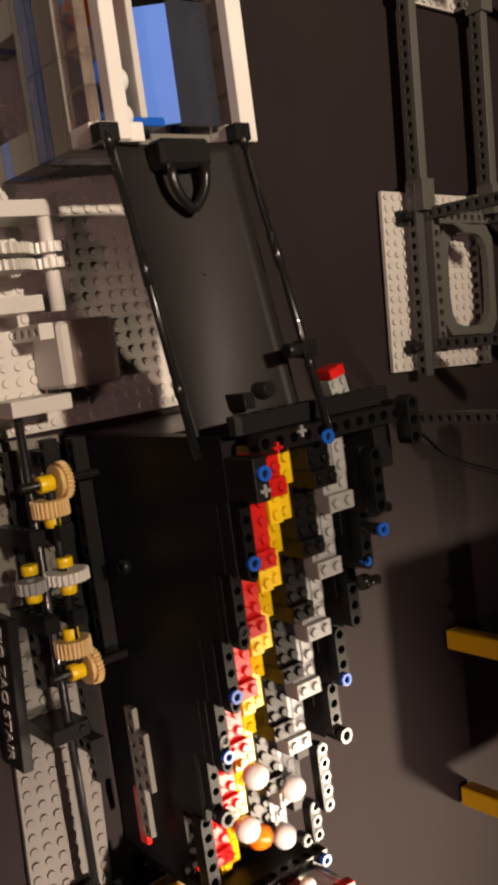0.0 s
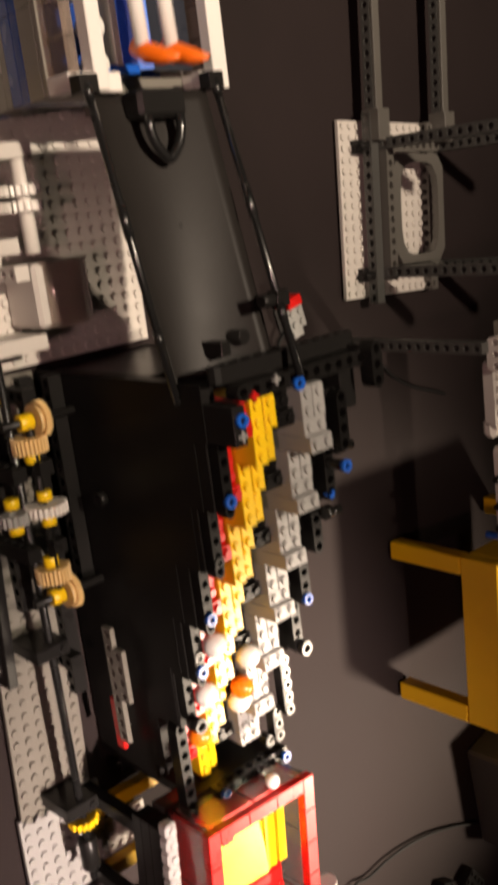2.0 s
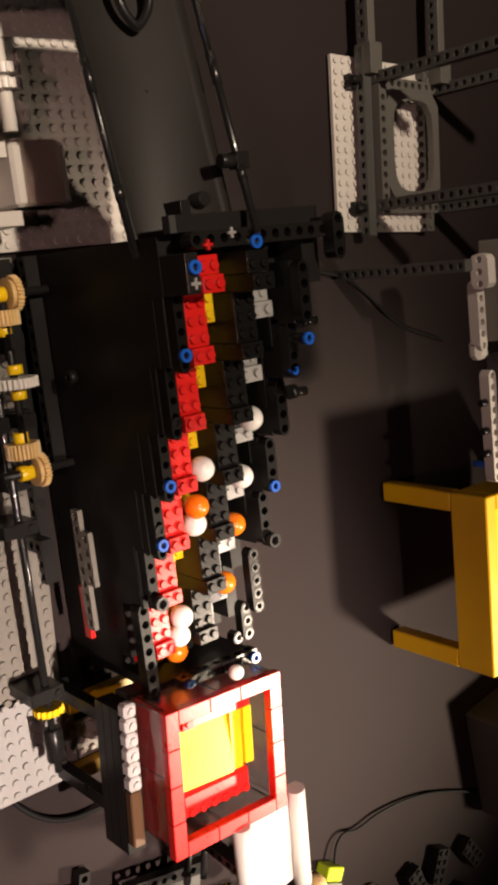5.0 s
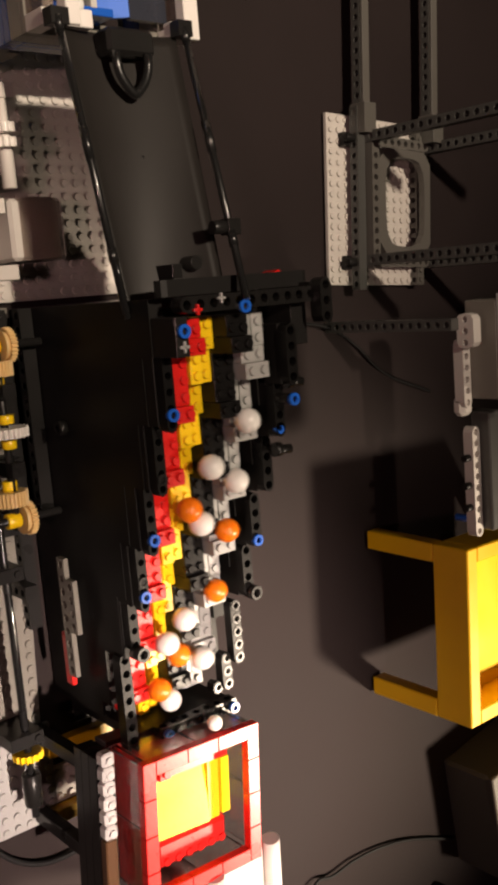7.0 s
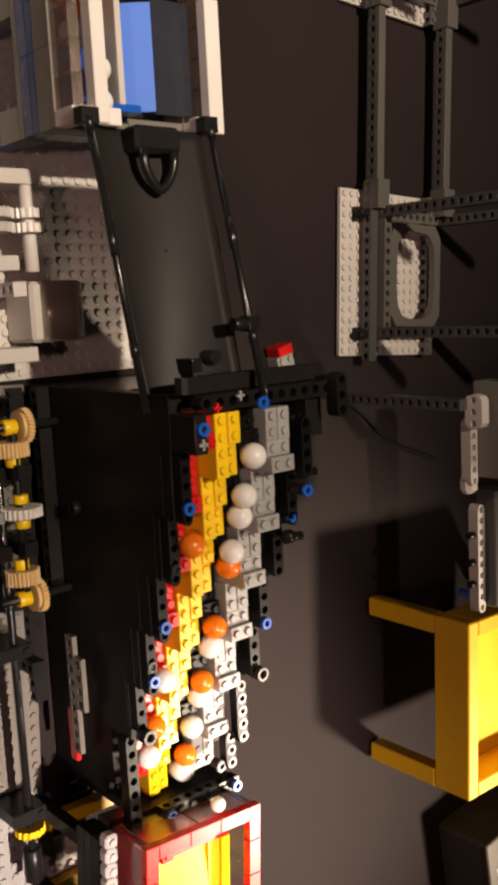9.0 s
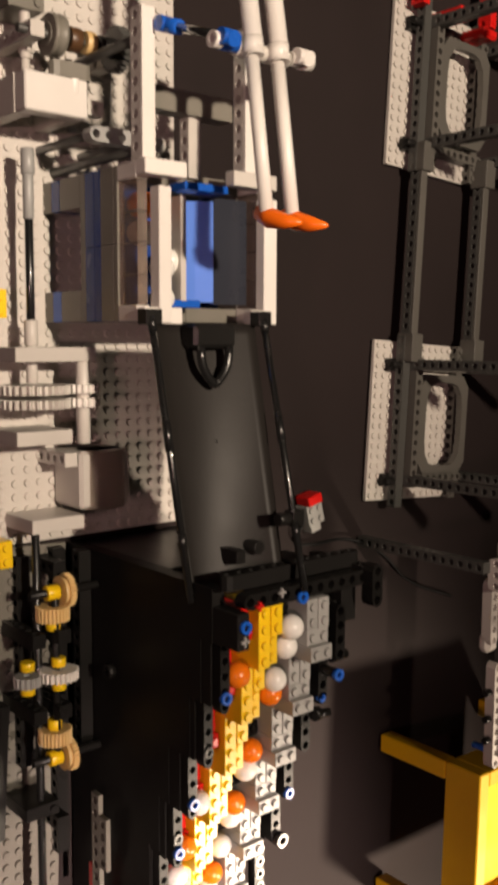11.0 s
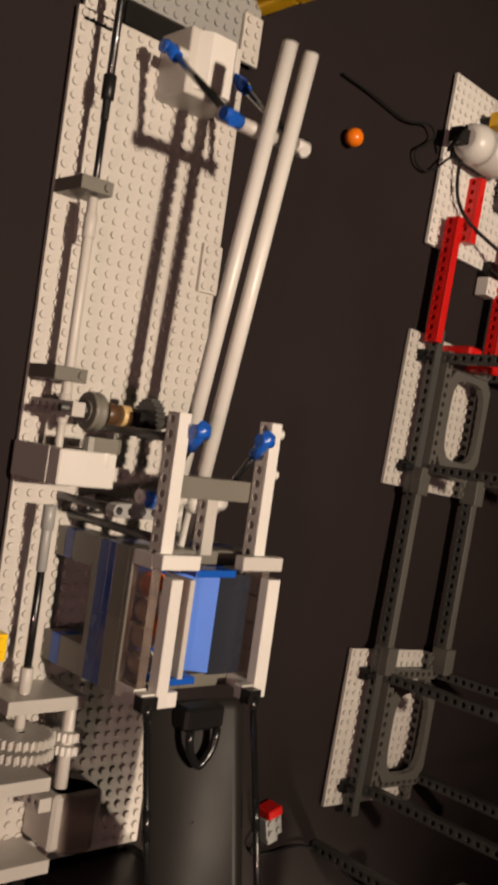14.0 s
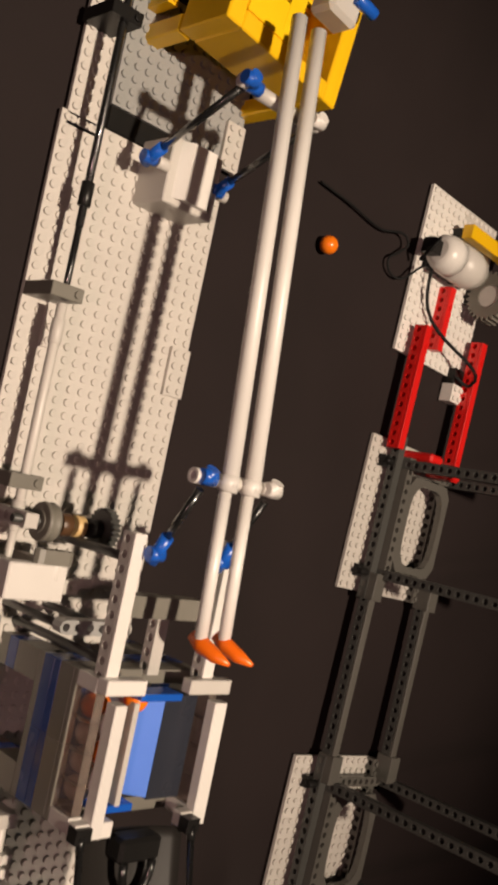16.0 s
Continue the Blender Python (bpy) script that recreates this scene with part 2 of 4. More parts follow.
    def mesh(self, name, mat):
        me = bpy.data.meshes.new(name)
        me.from_pydata(self.v, [], self.f)
        me.polygons.foreach_set("use_smooth", self.s)
        me.materials.append(mat)
        me.update()
        bm = bmesh.new()
        bm.from_mesh(me)
        bmesh.ops.remove_doubles(bm, verts=bm.verts, dist=2e-6)
        bmesh.ops.recalc_face_normals(bm, faces=bm.faces)
        bm.to_mesh(me)
        bm.free()
        return me


def part(name, kit, mat, parent, label=""):
    ob = new(name, kit.mesh(name, mat))
    ob.parent = parent
    if label:
        ob["label"] = label
    return ob


def solo(name, kit, mat, label, category, kind="", group=""):
    ob = new(name, kit.mesh(name, mat))
    return tagged(ob, label, category, group, kind)


def thing(name, m, label, category, group=""):
    ob = new(name)
    ob.matrix_world = m
    ob.empty_display_size = 0.01
    return tagged(ob, label, category, group)


def cable(name, points, r, mat, label):
    cu = bpy.data.curves.new(name, "CURVE")
    cu.dimensions, cu.bevel_depth, cu.bevel_resolution, cu.resolution_u = "3D", r, 3, 10
    sp = cu.splines.new("BEZIER")
    sp.bezier_points.add(len(points) - 1)
    for bp, p in zip(sp.bezier_points, points):
        bp.co = p
        bp.handle_left_type = bp.handle_right_type = "AUTO"
    cu.materials.append(mat)
    return tagged(new(name, cu), label, "cable")


# ---------------- room and table ----------------
k = Kit()
N1, N2 = 150, 90
for i in range(N1 + 1):
    for j in range(N2 + 1):
        x, y = -2.0 + 4.0 * i / N1, -0.75 + 2.4 * j / N2
        z = 0.0022 * noise.noise(Vector((x * 5, y * 3.2, 0))) - 0.0022
        z -= 0.003 * max(0.0, noise.noise(Vector((x * 2.2 + 4, y * 9, 2))))
        k.v.append((x, y, min(z, -0.0006)))
for i in range(N1):
    for j in range(N2):
        a = i * (N2 + 1) + j
        k.f.append((a, a + N2 + 1, a + N2 + 2, a + 1))
        k.s.append(True)
solo("table_cloth", k, M_CLOTH, "black fabric cloth spread over the long display table", "tablecloth", "structure")
k = Kit().box(-2.0, 2.0, -0.75, 1.65, -0.045, -0.008, 0.002)
solo("table", k, M_DARK, "long display table under a black cloth", "table", "structure")
solo("floor", Kit().box(-4, 4, -3, 4, -0.80, -0.75), M_FLOOR, "dark carpet floor of the hall", "floor", "structure")
for name, b in (("wall_north", (-4, 4, 4, 4.1)), ("wall_south", (-4, 4, -3.1, -3)), ("wall_east", (4, 4.1, -3, 4)), ("wall_west", (-4.1, -4, -3, 4))):
    solo(name, Kit().box(*b, -0.75, 2.4), M_WALL, "plain dark wall of the hall", "wall", "structure")
solo("ceiling", Kit().box(-4.1, 4.1, -3.1, 4.1, 2.4, 2.5), M_WALL, "plain dark ceiling of the hall", "ceiling", "structure")

# ---------------- near row: studded plates ----------------
X0, Y0 = -0.516, -0.217


def plate(name, x, y, z, nx, ny, mat, label, yaw=0.0, studs=True, skip=None, group="studded base plates"):
    k = Kit()
    k.box(0, nx * S, 0, ny * S, 0, P)
    if studs:
        k.studs(0, 0, P, nx, ny, 12, skip)
    ob = solo(name, k, mat, label, "base plate", group=group)
    ob.matrix_world = pose(x, y, z, 0, 0, yaw)
    return ob


plate("base_plate", X0, Y0, 0, 32, 16, M_PALE, "pale grey studded base plate flat on the black cloth")
plate("base_plate", X0 + 0.256, Y0, 0, 32, 16, M_PALE, "pale grey studded base plate under the blue hopper box")
# darker grey here: the shade beside the lift is put into the colour
plate("base_plate", -0.003, Y0 - 0.003, 0, 33, 6, M_OLD, "mid grey studded base plate beside the stair lift", -2.5)
plate("base_plate", 0.256, -0.2335, 0, 8, 7, M_GREY, "short mid grey studded plate at the end of the lift", -1.0)
plate("base_plate", -0.612, -0.186, 0, 10, 13, M_GREY, "mid grey studded plate in the shade of the yellow basket")
plate("base_plate", -0.596, -0.2135, 0.0, 11, 3, M_PALE, "narrow pale grey studded plate along the table edge")
plate("small_plate", X0 + 14 * S, -0.1052, P, 4, 2, M_PALE, "pale grey two by four plate pressed on the base plate", group="small plates")
plate("small_plate", -0.559, -0.098, P, 4, 2, M_PALE, "pale grey two by four plate beside the linkage block", group="small plates")
plate("small_plate", X0 + 13 * S, Y0 + 2 * S, P, 4, 1, M_PALE, "pale grey one by four plate under the drive shaft", group="small plates")
k = Kit().box(-0.531, -0.517, -0.186, -0.105, 0, 0.0034)
solo("joint_plate", k, M_BLACK, "smooth black strip joining two studded plates", "plate")

# ---------------- drive shaft along the near edge ----------------
SY, SZ = -0.2045, 0.0265
shaft = thing("drive_shaft", pose(0, SY, SZ), "long drive shaft of black and grey axles in grey bearings", "drive shaft")
for a, b, r, mat in ((-0.66, -0.448, 0.0024, M_ROD), (-0.448, -0.406, 0.0021, M_ROD), (-0.404, -0.275, 0.0030, M_PALE), (-0.275, -0.245, 0.0024, M_PALE),
                     (-0.222, -0.19, 0.0030, M_GREY), (-0.19, -0.125, 0.0024, M_ROD), (-0.125, -0.10, 0.0032, M_PALE), (-0.02, 0.30, 0.0024, M_ROD)):
    part("axle", Kit().cyl((a, 0, 0), r, b - a, "x", 12), mat, shaft)
for x, mat in ((-0.474, M_BLACK), (-0.395, M_PALE), (-0.292, M_PALE), (-0.228, M_GREY), (-0.135, M_PALE), (-0.60, M_BLACK)):
    part("axle_connector", Kit().cyl((x, 0, 0), 0.0038, 0.014, "x", 14), mat, shaft)
for x, mat in ((-0.414, M_OLD), (-0.307, M_OLD), (-0.575, M_BLACK), (0.145, M_BLACK), (0.245, M_BLACK)):
    k = Kit().box(x, x + S, -0.0125, 0.0085, -SZ + P, 0.0065)
    k.studs(x, 0.0005, 0.0065, 1, 1)
    part("bearing_block", k, mat, shaft)
part("end_stop", Kit().cyl((0.272, 0, 0), 0.0055, 0.02, "x", 14), M_BLACK, shaft)
part("crown_gear", Kit().gear((0.258, 0, 0), 0.009, 0.004, 16, "x"), M_YELLOW, shaft, "yellow gear on the black axle")

# ---------------- pale cross block over the shaft ----------------
block = thing("bridge_block", pose(-0.262, 0, 0), "pale grey smooth bridge block spanning the drive shaft", "block")
part("cap", Kit().box(0, 0.020, -0.219, -0.182, 0.042, 0.0535, 0.0008), M_WHITE, block)
part("leg", Kit().box(0, 0.020, -0.2195, -0.2105, P, 0.042), M_PALE, block)
part("leg", Kit().box(0, 0.020, -0.189, -0.182, P, 0.042), M_PALE, block)

# ---------------- gear train beside the hopper ----------------
train = thing("gear_train", pose(-0.284, -0.157, 0.046), "row of grey, brown and black gears on one axle", "gears")
part("axle", Kit().cyl((0, -0.062, 0), 0.0024, 0.08, "y"), M_DARK, train)
part("pulley", Kit().turned([(0, 0.0105), (0.002, 0.0112), (0.004, 0.0092), (0.006, 0.0112), (0.008, 0.0105)], (0, -0.045, 0), "y", 22), M_OLD, train)
part("hub", Kit().cyl((0, -0.0455, 0), 0.006, 0.009, "y"), M_OLD, train)
part("bush", Kit().cyl((0, -0.033, 0), 0.0065, 0.007, "y"), M_BROWN, train)
part("bush", Kit().cyl((0, -0.023, 0), 0.0062, 0.006, "y"), M_TAN, train)
part("bush", Kit().cyl((0, -0.014, 0), 0.0055, 0.009, "y"), M_BLACK, train)
part("spur_gear", Kit().gear((0, -0.005, 0), 0.0125, 0.0062, 24, "y"), M_DARK, train)
part("upright", Kit().holed((-0.004, -0.057, -0.046 + P), 6, "z", "y"), M_PALE, train)
part("upright", Kit().holed((-0.004, 0.003, -0.046 + P), 6, "z", "y"), M_PALE, train)
part("connector", Kit().cyl((0.014, -0.032, 0.004), 0.0039, 0.016, "x"), M_WHITE, train)
part("link", Kit().holed((0.030, -0.044, -0.006), 4, "y", "z"), M_PALE, train)
part("pin_block", Kit().holed((0.014, -0.046, 0.0), 3, "y", "x", rounded=True), M_OLD, train)

# second low support with a lying arm
arm = thing("lying_arm", pose(-0.236, -0.190, 0.060), "grey holed arm lying across two supports", "arm")
part("beam", Kit().holed((0, 0, 0), 5, "y", "z", rounded=True), M_GREY, arm)
part("end_pin", Kit().cyl((0.004, 0.040, 0.004), 0.0038, 0.009, "y"), M_WHITE, arm)
part("support", Kit().cyl((0.004, 0.004, -0.060 + P), 0.0024, 0.0566, "z"), M_DARK, arm)
part("support", Kit().cyl((0.004, 0.032, -0.060 + P), 0.0024, 0.0566, "z"), M_DARK, arm)

# ---------------- blue hopper box ----------------
bx0, bx1, by0, by1 = -0.214, -0.134, -0.183, -0.095
box = thing("hopper_box", pose(0, 0, 0), "open ball hopper of grey, blue and smoky clear bricks", "hopper")


def course(z, h, mat, name="brick"):
    g = 0.0001
    n = 2
    for i in range(n):
        a = bx0 + (bx1 - bx0) * i / n
        b = bx0 + (bx1 - bx0) * (i + 1) / n
        part(name, Kit().box(a + g, b - g, by0, by0 + S, z + g, z + h - g), mat, box)
        part(name, Kit().box(a + g, b - g, by1 - S, by1, z + g, z + h - g), mat, box)
    for i in range(2):
        a = by0 + S + (by1 - by0 - 2 * S) * i / 2
        b = by0 + S + (by1 - by0 - 2 * S) * (i + 1) / 2
        part(name, Kit().box(bx0, bx0 + S, a + g, b - g, z + g, z + h - g), mat, box)
        part(name, Kit().box(bx1 - S, bx1, a + g, b - g, z + g, z + h - g), mat, box)


# foot columns with the dark opening, then full courses
for a, b in ((bx0, bx0 + 0.0175), (bx1 - 0.0175, bx1)):
    for y in (by0, by1 - 0.016):
        part("brick", Kit().box(a, b, y, y + 0.016, P, 0.0128), M_OLD, box)
        part("brick", Kit().box(a, b, y, y + 0.016, 0.0129, 0.0224), M_NAVY if a == bx0 else M_BLUE, box, "blue brick")
        part("brick", Kit().box(a, b, y, y + 0.016, 0.0225, 0.0448), M_OLD, box)
part("lintel", Kit().box(bx0, bx1, by0, by0 + S, 0.0449, 0.0499), M_OLD, box)
part("lintel", Kit().box(bx0, bx1, by1 - S, by1, 0.0449, 0.0499), M_OLD, box)
course(0.0500, 0.0096, M_NAVY)
course(0.0596, 0.0062, M_NAVY, "plate")
course(0.0658, 0.0130, M_OLD)
course(0.0788, 0.0040, M_OLD, "plate")
# corner posts and clear walls
for x in (bx0, bx1 - S):
    for y in (by0, by1 - S):
        part("corner_brick", Kit().box(x, x + S, y, y + S, 0.0829, 0.1000), M_WHITE, box)
for y in (by0 + 0.001, by1 - 0.007):
    for i in range(4):
        a = bx0 + S + (bx1 - bx0 - 2 * S) * i / 4
        b = bx0 + S + (bx1 - bx0 - 2 * S) * (i + 1) / 4
        part("clear_brick", Kit().box(a + 0.0001, b - 0.0001, y, y + 0.006, 0.0829, 0.1000), M_SMOKE, box, "smoky clear wall brick")
part("rim", Kit().box(bx0 + 0.012, bx1 + 0.001, by0 + 0.0085, by0 + 0.0162, 0.1001, 0.1085, 0.0005), M_WHITE, box, "white smooth rim tile")
part("rim", Kit().box(bx0 + 0.012, bx1 + 0.001, by1 - S, by1 + 0.0015, 0.1001, 0.1075, 0.0005), M_WHITE, box, "white smooth rim tile")
part("rim", Kit().box(bx0 - 0.001, bx0 + 0.007, by0, by0 + 0.026, 0.1001, 0.1088, 0.0005), M_WHITE, box)
part("rim", Kit().box(bx1 - 0.007, bx1 + 0.0015, by0, by0 + 0.024, 0.1001, 0.107, 0.0005), M_WHITE, box)
part("rim", Kit().box(bx0 - 0.001, bx0 + 0.007, by1 - 0.03, by1 + 0.001, 0.1001, 0.1078, 0.0005), M_PALE, box)
part("rim", Kit().box(bx1 - 0.007, bx1 + 0.0015, by1 - 0.017, by1 - S, 0.1001, 0.107, 0.0005), M_PALE, box)
part("side_brick", Kit().box(bx0 + 0.0075, bx0 + 0.0115, by0 + 0.028, by1 - 0.031, 0.090, 0.104), M_BLUE, box, "blue edge brick")
part("side_brick", Kit().box(bx1 - 0.0115, bx1 - 0.0075, by0 + 0.0185, by0 + 0.042, 0.080, 0.0985), M_BLUE, box, "blue edge brick")
# inner slide of light blue sheet and its grey cheeks
k = Kit()
k.add([(bx0 + 0.014, by0 + 0.033, 0.074), (bx1 - 0.011, by0 + 0.033, 0.074), (bx1 - 0.011, by1 - 0.032, 0.092), (bx0 + 0.014, by1 - 0.032, 0.092),
       (bx0 + 0.014, by0 + 0.033, 0.071), (bx1 - 0.011, by0 + 0.033, 0.071), (bx1 - 0.011, by1 - 0.032, 0.089), (bx0 + 0.014, by1 - 0.032, 0.089)],
      [(0, 1, 2, 3), (7, 6, 5, 4), (0, 4, 5, 1), (1, 5, 6, 2), (2, 6, 7, 3), (3, 7, 4, 0)])
part("slide", k, M_SKY, box, "light blue sloped slide sheet")
k = Kit()
k.add([(bx0 + 0.012, by1 - 0.032, 0.0925), (bx1 - 0.010, by1 - 0.032, 0.0925), (bx1 - 0.010, by1 - 0.0085, 0.0925), (bx0 + 0.012, by1 - 0.0085, 0.0925),
       (bx0 + 0.012, by1 - 0.032, 0.089), (bx1 - 0.010, by1 - 0.032, 0.089), (bx1 - 0.010, by1 - 0.0085, 0.0890), (bx0 + 0.012, by1 - 0.0085, 0.0890)],
      [(0, 1, 2, 3), (7, 6, 5, 4), (0, 4, 5, 1), (1, 5, 6, 2), (2, 6, 7, 3), (3, 7, 4, 0)])
part("cheek", k, M_SLATE, box, "dark grey sloped cheek")
part("divider", Kit().box(bx0 + 0.014, bx1 - 0.011, by0 + 0.0290, by0 + 0.0325, 0.066, 0.0990), M_PALE, box)
part("tray_floor", Kit().box(bx0 + S, bx1 - S, by0 + S, by0 + 0.029, 0.072, 0.076), M_NAVY, box)

# beams that carry the linkage
frame_ = thing("link_frame", pose(0, 0, 0), "pale grey beam frame that carries the moving rails", "frame")
part("beam", Kit().holed((-0.290, -0.180, 0.0918), 10, "x", "y", S, S), M_PALE, frame_)
part("tile", Kit().box(-0.290, -0.214, -0.180, -0.172, 0.0999, 0.1022), M_WHITE, frame_)
part("beam", Kit().holed((-0.292, -0.1125, 0.0918), 10, "x", "y", S, S), M_PALE, frame_)
part("tile", Kit().box(-0.292, -0.214, -0.1125, -0.1045, 0.0999, 0.1022), M_WHITE, frame_)
part("cross_beam", Kit().box(-0.256, -0.244, -0.1715, -0.113, 0.080, 0.0915), M_OLD, frame_, "grey cross beam")
part("inner_beam", Kit().holed((-0.2440, -0.1400, 0.0790), 4, "x", "y"), M_PALE, frame_)
part("post", Kit().cyl((-0.221, -0.176, P), 0.0026, 0.0886, "z"), M_DARK, frame_)
part("post", Kit().cyl((-0.276, -0.176, P), 0.0026, 0.0886, "z"), M_DARK, frame_)
part("pin", Kit().cyl((-0.286, -0.1045, 0.096), 0.003, 0.006, "y"), M_WHITE, frame_)
part("pin", Kit().cyl((-0.262, -0.1045, 0.096), 0.003, 0.006, "y"), M_WHITE, frame_)
part("pin", Kit().cyl((-0.281, -0.172, 0.104), 0.003, 0.0055, "y"), M_WHITE, frame_)

# linkage block on the plate
mb = thing("linkage_block", pose(0, 0, 0), "pale grey smooth block with blue joints on the base plate", "block")
part("body", Kit().box(-0.520, -0.480, -0.158, -0.118, P, 0.034, 0.0008), M_PALE, mb)
k = Kit()
k.add([(-0.519, -0.152, 0.034), (-0.484, -0.152, 0.034), (-0.484, -0.122, 0.034), (-0.519, -0.122, 0.034),
       (-0.519, -0.146, 0.0395), (-0.484, -0.146, 0.0395), (-0.484, -0.128, 0.0395), (-0.519, -0.128, 0.0395)],
      [(0, 1, 5, 4), (1, 2, 6, 5), (2, 3, 7, 6), (3, 0, 4, 7), (4, 5, 6, 7), (3, 2, 1, 0)])
part("cap", k, M_WHITE, mb)
part("socket", Kit().cyl((-0.501, -0.166, 0.032), 0.0038, 0.0085, "y"), M_PALE, mb)
part("socket", Kit().cyl((-0.501, -0.118, 0.028), 0.0038, 0.012, "y"), M_PALE, mb)

# ---------------- chute between lift and hopper ----------------
chute = thing("ball_chute", pose(0, 0, 0), "black chute sheet between two glossy black rods", "chute")
k = Kit()
NU, NV = 24, 12
for layer in (0, 0.0012):
    for i in range(NU + 1):
        for j in range(NV + 1):
            u, v = i / NU, j / NV
            x = -0.133 + 0.138 * u
            ya = -0.1775 + 0.007 * u
            yb = -0.1105 - 0.0155 * u
            za = 0.104 + 0.024 * u
            zb = 0.108 + 0.044 * u
            sag = -0.007 * math.sin(math.pi * v) ** 0.8
            k.v.append((x, ya + (yb - ya) * v, za + (zb - za) * v + sag - layer))
W = NV + 1
L2 = (NU + 1) * W
for i in range(NU):
    for j in range(NV):
        a = i * W + j
        k.f += [(a, a + W, a + W + 1, a + 1), (L2 + a, L2 + a + 1, L2 + a + W + 1, L2 + a + W)]
        k.s += [True, True]
for i in range(NU):
    for j in (0, NV):
        a = i * W + j
        k.f.append((a, a + W, L2 + a + W, L2 + a))
        k.s.append(False)
for j in range(NV):
    for i in (0, NU):
        a = i * W + j
        k.f.append((a, a + 1, L2 + a + 1, L2 + a))
        k.s.append(False)
part("sheet", k, M_CHUTE, chute)
part("rivet", Kit().turned([(0, 0.0019), (0.0008, 0.0017), (0.0014, 0.0009)], (-0.070, -0.1425, 0.1140), "z", 12), M_BLACK, chute)
for a, b in (((-0.136, -0.1800, 0.1085), (0.0090, -0.1725, 0.1315)), ((-0.136, -0.1085, 0.1130), (0.0040, -0.1265, 0.1675))):
    A, C = Vector(a), Vector(b)
    rod = part("rod", Kit().bar(A, C, 0.0020), M_ROD, chute)
    for f0, f1 in ((0.0, 0.05), (0.36, 0.47), (0.76, 0.81)):
        part("connector", Kit().bar(A.lerp(C, f0), A.lerp(C, f1), 0.0024), M_ROD, rod)
part("clip", Kit().box(-0.036, -0.028, -0.1245, -0.1165, 0.1490, 0.1560).cyl((-0.032, -0.1320, 0.1520), 0.0034, 0.009, "y"), M_BLACK, chute)
part("clip", Kit().box(-0.140, -0.132, -0.113, -0.104, 0.107, 0.115), M_BLACK, chute)
part("clip", Kit().box(-0.140, -0.132, -0.184, -0.174, 0.102, 0.110), M_BLACK, chute)
k = Kit().box(-0.133, -0.120, -0.156, -0.128, 0.100, 0.114, 0.002)
part("hook_mount", k, M_BLACK, chute)
ring = [math.pi * q / 16 for q in range(17)]
k = Kit().sweep([(-0.121 + 0.020 * math.sin(g) ** 0.8, -0.143 + 0.0095 * math.cos(g) * (1 - 0.55 * math.sin(g) ** 3), 0.114) for g in ring], [0.0024] * 17)
part("hook", k, M_ROD, chute, "glossy black pointed loop")

# ---------------- pulleys and motor between box and lift ----------------
pul = thing("belt_drive", pose(-0.085, -0.205, 0.030), "stack of pale grey pulleys and gears on the shaft", "pulley")
part("wheel", Kit().gear((-0.014, 0.0, 0), 0.020, 0.005, 30, "x"), M_PALE, pul)
part("wheel", Kit().gear((-0.0062, 0.0, 0), 0.020, 0.005, 30, "x"), M_PALE, pul)
for x, y in ((-0.035, 0.034), (0.011, 0.018)):
    part("bracket", Kit().box(x, x + S, -0.016, y, -0.030 + P, 0.010), M_PALE, pul)
part("bracket_bar", Kit().cyl((-0.03, 0.028, 0.005), 0.004, 0.05, "x"), M_PALE, pul)
part("small_gear", Kit().gear((-0.0062, 0.028, 0.006), 0.009, 0.005, 16, "x"), M_WHITE, pul)
part("pinion", Kit().gear((-0.0140, 0.028, 0.006), 0.009, 0.005, 16, "x"), M_WHITE, pul)
mot = thing("motor", pose(-0.060, -0.192, 0.004), "pale grey motor housing with a clear cover", "motor")
part("housing", Kit().box(0.0, 0.034, 0.012, 0.046, 0, 0.032, 0.002), M_PALE, mot)
part("cover", Kit().cyl((0.0, 0.030, 0.024), 0.0145, 0.034, "x", 24), M_SMOKE, mot, "smoky clear round cover")
part("bracket", Kit().box(0.036, 0.044, -0.02, 0.013, -0.001, 0.034), M_PALE, mot)
part("post", Kit().holed((0.0, 0.002, 0), 4, "z", "y"), M_PALE, mot)

# ---------------- stair lift ----------------
LIFT = pose(0, -0.1685, 0)
lift = thing("stair_lift", LIFT, "tall black stepped ball lift with red, yellow and grey steps", "stair lift")
PITCH, DROP, NS = 0.0336, 0.0137, 7
ROWS = PITCH / 4


def arm_top(u):
    """Height of the stepped black edges at u."""
    return 0.1495 - DROP * max(-0.6, math.floor((u - 0.0284) / PITCH))


# near and far black side walls from stacked bricks, cut to the steps
for v, low in ((-0.0002, 0.007), (0.0722, 0.010)):
    z, course_no = 0.0, 0
    while z + B < 0.152 - low:
        reach = min(0.240, 0.0284 + PITCH * max(0.0, math.floor((0.1495 - low - z - B) / DROP) + 1))
        a, cut = 0.0, 0.032 if course_no % 2 else 0.064
        while a < reach - 0.004:
            b2 = min(reach, a + cut)
            part("side_brick", Kit().box(a, b2, v, v + S, z, z + B, 0.0), M_ARM, lift)
            a, cut = b2, 0.064
        z += B
        course_no += 1
# inner black floor under the moving rows
for j in range(NS + 1):
    u = 0.0284 + PITCH * (j - 1)
    part("core_block", Kit().box(max(0.0, u), u + PITCH - 0.0005, 0.0082, 0.0718, 0.004, arm_top(u + 0.01) - 0.062), M_BLACK, lift)


